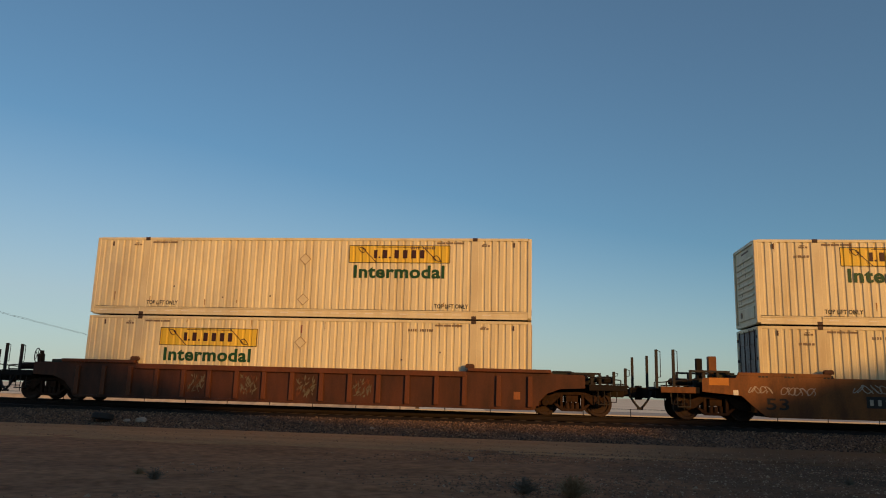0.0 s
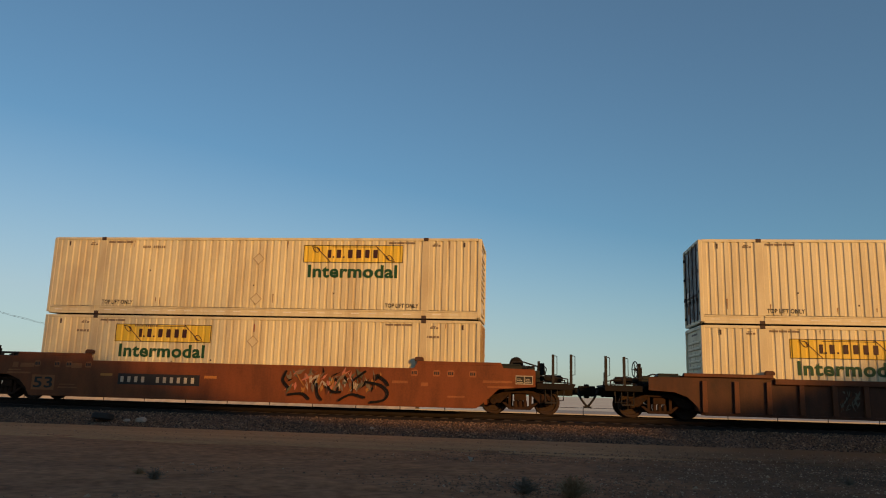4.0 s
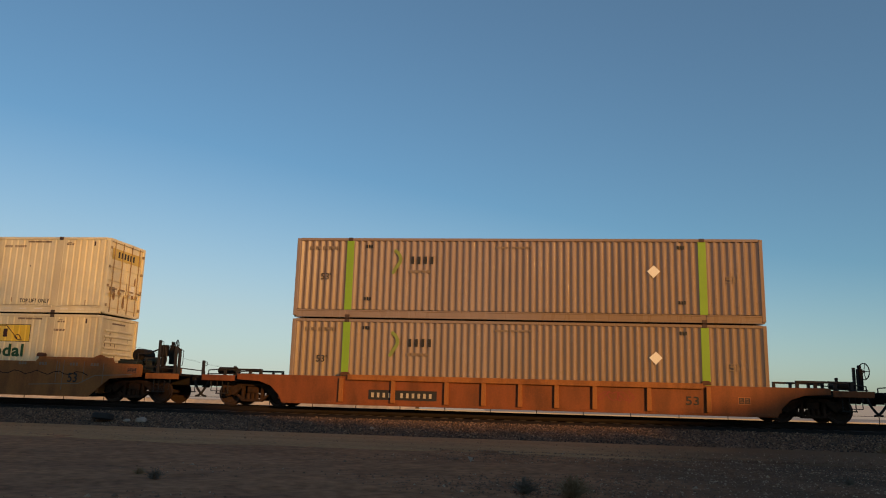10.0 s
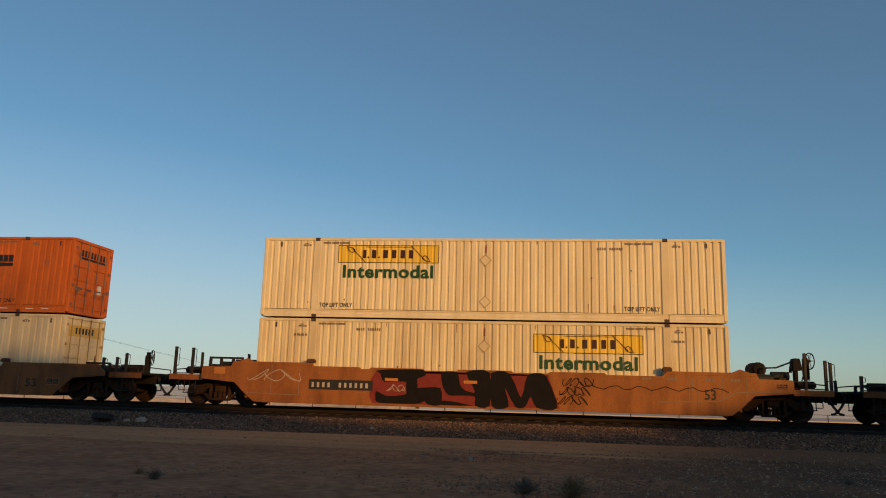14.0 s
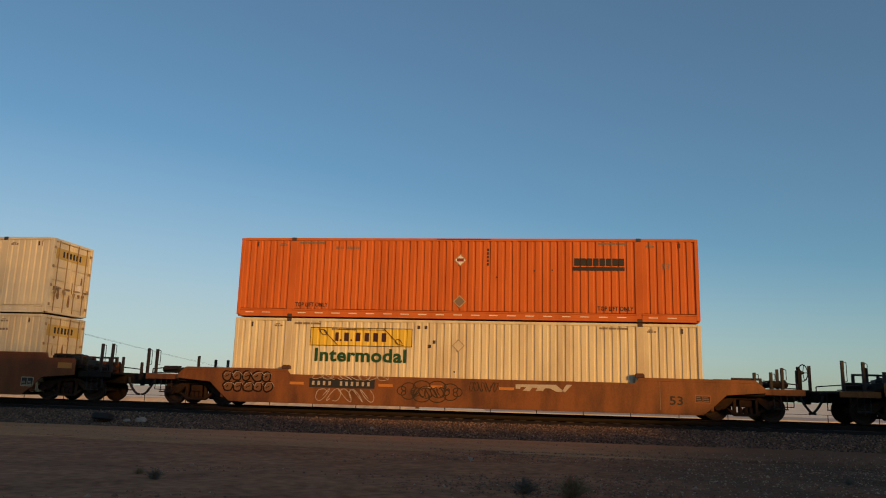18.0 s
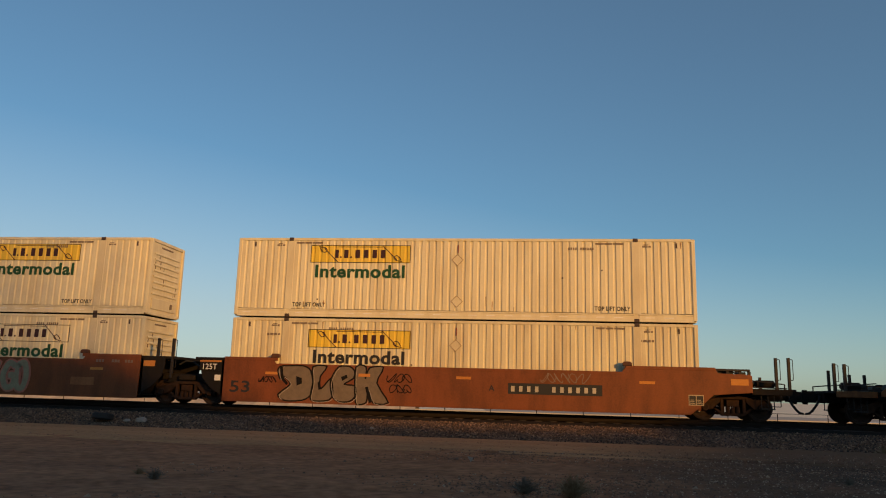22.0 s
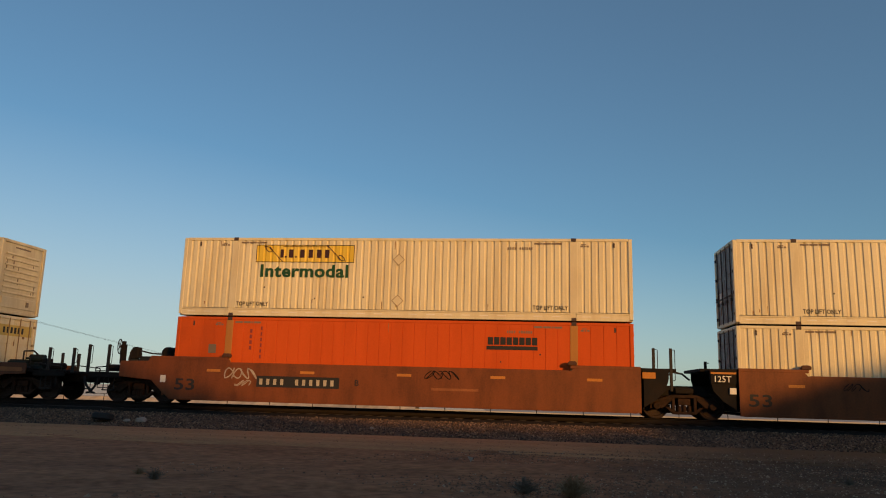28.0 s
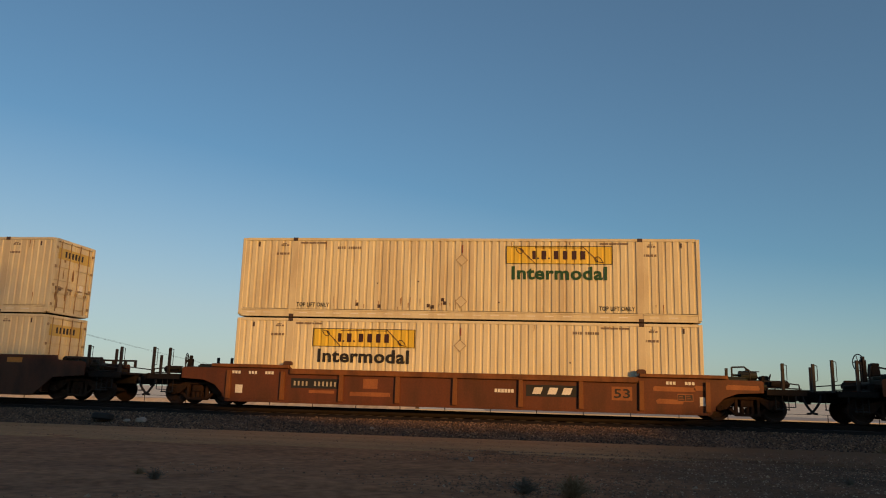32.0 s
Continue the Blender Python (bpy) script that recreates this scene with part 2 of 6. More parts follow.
# ---- mesh tools ----
class Shape:
    """Vertices and faces of one part, gathered piece by piece."""

    def __init__(self):
        self.v, self.f = [], []

    def add(self, verts, faces):
        k = len(self.v)
        self.v += verts
        self.f += [[i + k for i in face] for face in faces]
        return self

    def box(self, x0, x1, y0, y1, z0, z1):
        return self.add([(x, y, z) for z in (z0, z1) for y in (y0, y1) for x in (x0, x1)],
                        [(0, 2, 3, 1), (4, 5, 7, 6), (0, 1, 5, 4), (2, 6, 7, 3), (0, 4, 6, 2), (1, 3, 7, 5)])

    def prism(self, pts, y0, y1):
        """A polygon in x and z, given anticlockwise as seen from -y, thickened from y0 to y1."""
        n = len(pts)
        verts = [(x, y0, z) for x, z in pts] + [(x, y1, z) for x, z in pts]
        faces = [list(range(n)), list(range(2 * n - 1, n - 1, -1))]
        faces += [[(i + 1) % n, i, i + n, (i + 1) % n + n] for i in range(n)]
        return self.add(verts, faces)

    def rod(self, a, b, r, n=8, r2=None):
        a, b = Vector(a), Vector(b)
        q = (b - a).to_track_quat("Z", "Y")
        ring = [q @ Vector((math.cos(2 * math.pi * i / n), math.sin(2 * math.pi * i / n), 0)) for i in range(n)]
        r2 = r if r2 is None else r2
        verts = [tuple(a + p * r) for p in ring] + [tuple(b + p * r2) for p in ring]
        faces = [[i, (i + 1) % n, (i + 1) % n + n, i + n] for i in range(n)] + [list(range(n - 1, -1, -1)), list(range(n, 2 * n))]
        return self.add(verts, faces)

    def path(self, pts, r, n=6):
        for a, b in zip(pts, pts[1:]):
            self.rod(a, b, r, n)
        return self

    def turned(self, profile, y0, n=20):
        """A solid of revolution about the y axis: profile of (y, radius)."""
        k, m = len(self.v), len(profile)
        for y, r in profile:
            self.v += [(r * math.cos(2 * math.pi * i / n), y0 + y, r * math.sin(2 * math.pi * i / n)) for i in range(n)]
        for j in range(m - 1):
            self.f += [[k + j * n + i, k + (j + 1) * n + i, k + (j + 1) * n + (i + 1) % n, k + j * n + (i + 1) % n] for i in range(n)]
        self.f += [[k + i for i in range(n)], [k + (m - 1) * n + i for i in range(n - 1, -1, -1)]]
        return self

    def ribbon(self, pts, w, y, t=0.002):
        """A flat painted stroke in x and z at depth y."""
        for k, ((ax, az), (bx, bz)) in enumerate(zip(pts, pts[1:])):
            d = math.hypot(bx - ax, bz - az) or 1e-6
            ux, uz = (bx - ax) / d * w * 0.3, (bz - az) / d * w * 0.3
            nx, nz = -(bz - az) / d * w / 2, (bx - ax) / d * w / 2
            self.prism([(ax - ux - nx * 0.7, az - uz - nz * 0.7), (ax - nx, az - nz), (bx - nx, bz - nz), (bx + ux - nx * 0.7, bz + uz - nz * 0.7),
                        (bx + ux + nx * 0.7, bz + uz + nz * 0.7), (bx + nx, bz + nz), (ax + nx, az + nz), (ax - ux + nx * 0.7, az - uz + nz * 0.7)], y - t - 0.0003 * (k % 7), y)
        return self

    def mesh(self, name, bevel=0.0, smooth=False):
        me = bpy.data.meshes.new(name)
        me.from_pydata(self.v, [], self.f)
        bm = bmesh.new()
        bm.from_mesh(me)
        if bevel:
            edges = [e for e in bm.edges if len(e.link_faces) == 2 and e.calc_face_angle(0) > 0.6]
            bmesh.ops.bevel(bm, geom=edges, offset=bevel, segments=1, affect="EDGES", clamp_overlap=True)
        bmesh.ops.recalc_face_normals(bm, faces=bm.faces)
        bm.to_mesh(me)
        bm.free()
        if smooth:
            me.shade_smooth()
        return me


CACHE = {}
SMALL = {"drawn_line", "small_mark", "number_mark", "spray_scrawl", "slot_strip", "stencil", "company_mark", "word_mark", "green_mark", "scroll_mark"}


def shared(key, make, bevel=0.0):
    """The mesh of that key, made once."""
    if key not in CACHE:
        CACHE[key] = make().mesh(key.split("|")[0], bevel)
    return CACHE[key]


def part(name, data, material, parent=None, label="", at=None):
    """Links one mesh as one object under a thing or under a part."""
    me = data.mesh(name) if isinstance(data, Shape) else data
    if not me.materials:
        me.materials.append(material)
    elif me.materials[0] != material:
        me = CACHE.setdefault((me.name, material.name), me.copy())
        me.materials[0] = material
    ob = new(name, me)
    if parent is not None:
        ob.parent = parent
    if at is not None:
        ob.matrix_basis = at if isinstance(at, Matrix) else Matrix.Translation(at)
    if label:
        tagged(ob, label)
    if name in SMALL:
        tagged(ob, kind="stuff")
    return ob


def thing(name, label, category, group="", at=None):
    ob = new(name)
    ob.empty_display_size = 0.3
    if at is not None:
        ob.matrix_basis = at
    return tagged(ob, label, category, group)


def lettering(text, height, width=0.0, bold=0.0):
    """Text as a thin mesh in x and z, its lower left corner at the origin, facing -y."""
    key = ("text", text, height, width, bold)
    if key not in CACHE:
        cu = bpy.data.curves.new("lettering", "FONT")
        cu.body, cu.extrude, cu.offset, cu.resolution_u, cu.space_character = text, 0.0025, bold, 3, 1.0 + 2.2 * bold
        ob = new("lettering", cu)
        bpy.context.view_layer.update()
        me = bpy.data.meshes.new_from_object(ob.evaluated_get(bpy.context.evaluated_depsgraph_get()))
        bpy.data.objects.remove(ob)
        co = np.array([v.co[:] for v in me.vertices])
        lo, hi = co.min(0), co.max(0)
        k = height / (hi[1] - lo[1])
        kx = width / (hi[0] - lo[0]) if width else k
        for v, c in zip(me.vertices, co):
            v.co = ((c[0] - lo[0]) * kx, -0.004 + (0.003 if c[2] < 0 else -0.001), (c[1] - lo[1]) * k)
        me.name = "lettering"
        CACHE[key] = me
    return CACHE[key]


def bars(widths, height, gap=0.03, y=-0.004):
    """A row of plain bars for marks that cannot be read."""
    s, x = Shape(), 0.0
    for w in widths:
        if w > 0:
            s.box(x, x + w, y, 0.0, 0.0, height)
        x += abs(w) + gap
    return s

# ---- ground, track ----
ZONE = 26.0


def ground_height(x, y):
    if y > 8.5:
        z = -0.75 - 0.25 * min(1.0, (y - 8.5) / 60) - 0.003 * max(0.0, y - 62)
    elif y > -8.7:
        z = -0.68
    else:
        z = -0.72 - 0.003 * (-8.7 - y)
    n = noise.noise((x * 0.35, y * 0.5, 0.3)) * 0.05 + noise.noise((x * 1.3, y * 1.6, 4.0)) * 0.025
    if -26 < y < -9:
        z += n
    elif -9 <= y < -4:
        z += n * 0.3
    return z


def build_ground():
    xs = [-4000, -1500, -500, -200, -80, -45] + [-ZONE + 0.35 * i for i in range(int(2 * ZONE / 0.35) + 1)] + [45, 80, 200, 500, 1500, 4000]
    ys = [-1500, -400, -150, -90, -60, -45, -36, -30] + [-27 + 0.3 * i for i in range(78)] + [-3, 0, 4, 7, 8.5, 12, 20, 35, 60, 66, 100, 180, 400, 900, 2000, 4000]
    verts = [(x, y, ground_height(x, y)) for y in ys for x in xs]
    w = len(xs)
    faces = [(j * w + i, j * w + i + 1, (j + 1) * w + i + 1, (j + 1) * w + i) for j in range(len(ys) - 1) for i in range(w - 1)]
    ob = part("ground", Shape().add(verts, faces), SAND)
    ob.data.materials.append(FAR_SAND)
    ob.data.materials.append(PALE_FAR)
    # ground colour steps paler beyond y = 4 and again beyond y = 36
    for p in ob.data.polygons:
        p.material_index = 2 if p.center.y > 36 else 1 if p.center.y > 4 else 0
    return tagged(ob, "dry brown desert ground with scattered gravel", "ground", kind="structure")


def build_road():
    xs = [-400, -120, -50] + [-ZONE + 0.5 * i for i in range(105)] + [50, 120, 400]
    rows = []
    for x in xs:
        wob = 0.4 * noise.noise((x * 0.3, 0.0, 9.0)) + 0.15 * noise.noise((x * 1.7, 3.0, 9.0))
        rows.append([(-4.2, -0.66), (-5.0, -0.645), (-5.8, -0.67), (-6.6, -0.65), (-7.4, -0.672), (-8.2, -0.655), (-8.75 + wob, -0.70), (-9.0 + wob, -0.80)])
    n = len(rows[0])
    verts = [(x, y, z) for x, r in zip(xs, rows) for y, z in r]
    faces = [(i * n + j, i * n + j + 1, (i + 1) * n + j + 1, (i + 1) * n + j) for i in range(len(xs) - 1) for j in range(n - 1)]
    ob = part("dirt_road", Shape().add(verts, faces), ROAD_DIRT)
    return tagged(ob, "packed light brown dirt track beside the rails", "road", kind="structure")


BED = [(-4.4, -0.74), (-4.0, -0.63), (-3.3, -0.53), (-2.6, -0.42), (-2.0, -0.335), (-1.66, -0.30), (-1.46, -0.205), (1.5, -0.205), (1.95, -0.3), (3.2, -0.5), (4.6, -0.8)]


def bed_height(y):
    return float(np.interp(y, [p[0] for p in BED], [p[1] for p in BED]))


def build_bed():
    xs = [-600, -200, -60] + [-ZONE + 0.4 * i for i in range(131)] + [60, 200, 600]
    n = len(BED)
    verts = [(x, y, z + (0.03 * noise.noise((x * 1.1, y * 2.0, 2.0)) if abs(x) <= ZONE else 0)) for x in xs for y, z in BED]
    faces = [(i * n + j, i * n + j + 1, (i + 1) * n + j + 1, (i + 1) * n + j) for i in range(len(xs) - 1) for j in range(n - 1)]
    ob = part("track_bed", Shape().add(verts, faces), BALLAST)
    ob.data.materials.append(SHADE_BED)
    # faces near the rails take the black that stands for the train's shade
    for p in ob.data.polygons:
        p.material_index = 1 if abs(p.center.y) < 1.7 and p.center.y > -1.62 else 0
    return tagged(ob, "sloping track bed of dark crushed stone", "track bed", kind="structure")


OCTA = [(1, 0, 0), (0, 1, 0), (-1, 0, 0), (0, -1, 0), (0, 0, 1), (0, 0, -1)]
OCTA_F = [(0, 1, 4), (1, 2, 4), (2, 3, 4), (3, 0, 4), (1, 0, 5), (2, 1, 5), (3, 2, 5), (0, 3, 5)]


def scatter(name, label, category, material, places, rng):
    """Small broken stones at the places (x, y, z, size), one mesh."""
    k = len(places)
    p = np.array(places)
    base = np.array(OCTA, float)
    ang = rng.uniform(0, 2 * np.pi, k)
    shape = rng.uniform(0.55, 1.25, (k, 6, 1)) * base[None] * p[:, None, 3:4] * np.array([1.0, 0.9, 0.7])
    c, s = np.cos(ang)[:, None], np.sin(ang)[:, None]
    v = np.stack([shape[..., 0] * c - shape[..., 1] * s, shape[..., 0] * s + shape[..., 1] * c, shape[..., 2]], -1) + p[:, None, :3]
    f = (np.array(OCTA_F)[None] + 6 * np.arange(k)[:, None, None]).reshape(-1, 3)
    me = bpy.data.meshes.new(name)
    me.from_pydata(v.reshape(-1, 3).tolist(), [], f.tolist())
    me.materials.append(material)
    return tagged(new(name, me), label, category, kind="stuff")


def build_stones():
    rng = np.random.default_rng(4)
    places = []
    for _ in range(26000):
        x, y = rng.uniform(-21, 19), rng.uniform(-4.15, -1.64)
        places.append((x, y, bed_height(y) + 0.012, rng.uniform(0.02, 0.048)))
    scatter("ballast_stones", "loose crushed ballast stones in mixed browns", "ballast", STONES, places, rng)
    places = []
    for _ in range(90000):
        y = -8.4 - 14 * rng.random() ** 1.2
        x = rng.uniform(-1, 1) * (24 + y * 0.55) - 2
        if noise.noise((x * 0.25, y * 0.3, 7.0)) + rng.uniform(-0.5, 0.5) + 0.085 * x < 0.16:
            continue
        places.append((x, y, ground_height(x, y) + 0.004, rng.uniform(0.008, 0.028) * (2.0 if rng.random() < 0.02 else 1.0)))
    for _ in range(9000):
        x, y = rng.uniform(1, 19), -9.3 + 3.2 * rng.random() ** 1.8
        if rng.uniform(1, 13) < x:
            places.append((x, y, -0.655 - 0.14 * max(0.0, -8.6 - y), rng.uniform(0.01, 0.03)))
    for _ in range(900):
        x, y = rng.uniform(-20, 18), rng.uniform(-8.8, -4.3)
        places.append((x, y, -0.655, rng.uniform(0.01, 0.025)))
    scatter("desert_gravel", "scattered small gravel on brown dirt", "gravel", PEBBLES, places, rng)


def rail_shape():
    prof = [(-0.07, -0.18), (0.07, -0.18), (0.07, -0.165), (0.012, -0.14), (0.012, -0.045), (0.036, -0.03), (0.036, -0.004), (0.028, 0.0),
            (-0.028, 0.0), (-0.036, -0.004), (-0.036, -0.03), (-0.012, -0.045), (-0.012, -0.14), (-0.07, -0.165)]
    n = len(prof)
    s = Shape()
    verts = [(x, y, z) for x in (-600, 600) for y, z in prof]
    return s.add(verts, [[i, (i + 1) % n, (i + 1) % n + n, i + n] for i in range(n)] + [list(range(n)), list(range(2 * n - 1, n - 1, -1))])


def build_track():
    build_bed()
    for y in (-0.7525, 0.7525):
        r = part("rail", rail_shape(), DARK_RAIL, at=(0, y, 0))
        tagged(r, "long rusty steel rail spiked to wooden sleepers", "rail", "rails of the track", "structure")


# ---- running gear ----
def wheelset_shape():
    s = Shape().rod((0, -0.98, 0), (0, 0.98, 0), 0.075, 12)
    for d in (-1, 1):
        prof = [(0.0, 0.30), (0.0, 0.445), (0.03, 0.45), (0.035, 0.42), (0.13, 0.415), (0.13, 0.34), (0.085, 0.32), (0.075, 0.14), (0.13, 0.12), (0.13, 0.0)]
        prof = [(d * a, r) for a, r in prof]
        s.turned([(0.0, 0.0), *prof], d * 0.70, 24)
        for k in range(6):
            a = k * math.pi / 3
            s.rod((0.23 * math.cos(a), d * 0.775, 0.23 * math.sin(a)), (0.23 * math.cos(a), d * 0.79, 0.23 * math.sin(a)), 0.035, 6)
    return s


def side_frame_shape():
    s = Shape()
    s.prism([(-1.12, 0.34), (-0.66, 0.38), (-0.40, 0.62), (-0.40, 0.80), (-0.80, 0.66), (-1.08, 0.62)], -0.09, 0.09)
    s.prism([(1.12, 0.34), (1.08, 0.62), (0.80, 0.66), (0.40, 0.80), (0.40, 0.62), (0.66, 0.38)], -0.09, 0.09)
    s.box(-0.41, 0.41, -0.085, 0.085, 0.70, 0.80)
    s.prism([(-0.62, 0.40), (-0.36, 0.16), (0.36, 0.16), (0.62, 0.40), (0.50, 0.40), (0.30, 0.25), (-0.30, 0.25), (-0.50, 0.40)], -0.085, 0.085)
    s.box(-0.40, -0.30, -0.08, 0.08, 0.22, 0.72).box(0.30, 0.40, -0.08, 0.08, 0.22, 0.72)
    return s


MOVERS = []


def truck(car, x):
    """A four-wheel truck: bolster, two side frames with springs, two wheelsets."""
    t = part("truck", shared("truck|", lambda: Shape().box(-0.2, 0.2, -1.05, 1.05, 0.46, 0.68).rod((0, 0, 0.68), (0, 0, 0.80), 0.2, 14), 0.015), TRUCK_STEEL, car, "dark greasy four-wheel truck", (x, 0, 0))
    for d in (-1, 1):
        part("side_frame", shared("side_frame|", side_frame_shape, 0.012), TRUCK_STEEL, t, at=(0, d * 1.0, 0))
        for k in (-0.16, 0.0, 0.16):
            part("spring", shared("spring|", lambda: Shape().turned([(0, 0.0), (0, 0.07), (0.1, 0.07), (0.1, 0.0)], 0, 10)), TRUCK_STEEL, t, at=pose(k, d * 1.02, 0.25, 90, 0, 0) @ Matrix.Diagonal((1, 2.0, 1, 1)))
        for k in (-0.9, 0.9):
            part("axle_box", shared("axle_box|", lambda: Shape().turned([(0, 0.0), (0, 0.10), (0.03, 0.12), (0.16, 0.12), (0.18, 0.0)], -0.09, 12), 0.0), TRUCK_STEEL, t, at=(k, d * 1.06, 0.43))
    for k in (-0.9, 0.9):
        w = part("wheelset", shared("wheelset|", wheelset_shape), WHEEL, t, "worn steel wheels on one axle", (k, 0, 0.43))
        MOVERS.append((w, k))
    return t


def hose_points(d):
    """An air hose that hangs from the coupler and bends up to meet its neighbour under the knuckles."""
    return [(d * 0.36, -0.32, 0.90), (d * 0.40, -0.36, 0.74), (d * 0.50, -0.36, 0.56), (d * 0.62, -0.35, 0.40), (d * 0.72, -0.34, 0.31), (d * 0.84, -0.34, 0.29)]


def coupler(car, x, d):
    """Coupler shank and knuckle, draft box and a hanging air hose; d is the way it points."""
    c = part("coupler", shared("coupler|%d" % d, lambda: Shape().box(min(0, d * 0.66), max(0, d * 0.66), -0.12, 0.12, 0.70, 0.96)
             .box(min(d * 0.52, d * 0.97), max(d * 0.52, d * 0.97), -0.19, 0.15, 0.66, 1.02).rod((d * 0.80, 0.05, 0.60), (d * 0.80, 0.05, 1.08), 0.09, 8), 0.015), GRIME, car, "black cast steel coupler", (x, 0, 0))
    part("draft_box", shared("draft_box|", lambda: Shape().box(-0.45, 0.45, -0.25, 0.25, 0.66, 1.02), 0.02), GRIME, c, at=(-d * 0.35, 0, 0))
    part("air_hose", shared("air_hose|%d" % d, lambda: Shape().path(hose_points(d), 0.042)), RUBBER, c, "hanging black rubber air hose", (d * 0.1, 0, 0))
    part("uncoupling_lever", shared("lever|%d" % d, lambda: Shape().path([(0, -1.3, 0.72), (0, -1.25, 0.98), (0, -0.5, 0.96), (d * 0.3, -0.1, 1.02)], 0.016)), STEEL, c, at=(-d * 0.02, 0, 0))
    return c


def brake_wheel(car, x, y, z, arm=True):
    def ring():
        s = Shape()
        p = [(0, 0.27 * math.cos(2 * math.pi * i / 16), 0.27 * math.sin(2 * math.pi * i / 16)) for i in range(17)]
        s.path(p, 0.018, 6)
        for i in range(5):
            a = 2 * math.pi * i / 5
            s.rod((0, 0, 0), (0, 0.27 * math.cos(a), 0.27 * math.sin(a)), 0.013, 5)
        return s.rod((-0.03, 0, 0), (0.2, 0, 0), 0.04, 8)
    w = part("hand_brake", shared("brake_stand|", lambda: Shape().box(0.08, 0.22, -0.12, 0.12, -0.62, 0.08).box(0.11, 0.19, -0.09, 0.09, 0.08, 0.2), 0.02), GRIME, car, "hand brake on its gear box", pose(x, y, z, 0, 0, 180 if x > 0 else 0))
    part("brake_wheel", shared("brake_wheel|", ring), STEEL, w, "spoked round brake wheel", pose(0, -0.02, 0, 0, 0, 14))
    return w


def stanchion(car, x, y, z0, z1, loop=False):
    """An upright hand post, with or without a narrow grab loop on its side."""
    s = Shape().box(-0.045, 0.045, -0.045, 0.045, z0, z1)
    p = part("post", s.mesh("post", 0.008), STEEL, car, "upright steel hand post", (x, y, 0))
    if loop:
        part("grab_iron", Shape().path([(0.04, 0, z0 + 0.35), (0.13, 0, z0 + 0.37), (0.13, 0, z1 - 0.06), (0.04, 0, z1 - 0.04)], 0.012), STEEL, p)
    return p


def half_profile(style, low, high, edge=8.25):
    """Lower and upper outline of half a well side, from the middle outwards."""
    if style == "flat":
        return [(8.0, 0.17), (8.35, 0.45), (8.75, 0.82), (9.97, 0.92)], [(9.97, high - 0.26), (9.72, high - 0.03), (9.66, high), (5.98, high), (5.84, low)]
    if style == "slope":
        return [(8.0, 0.17), (8.35, 0.45), (8.75, 0.82), (9.97, 0.92)], [(9.97, high - 0.26), (9.92, high - 0.19), (8.90, high - 0.17), (8.82, high), (5.98, high), (5.84, low)]
    if style == "arch":
        cut = 0.13 if high > low + 0.05 else 0.0
        return [(8.2, 0.17), (8.32, 0.42), (8.62, 0.72), (9.05, 0.88), (9.86, 0.92)], [(9.86, low - 0.05), (9.84, high - cut - 0.03), (9.80, high - cut), (8.80, high - cut), (8.74, high), (5.98, high), (5.84, low)]
    return [(edge - 0.03, 0.17), (edge, 0.17)], [(edge, high), (6.15, high), (5.98, low)]


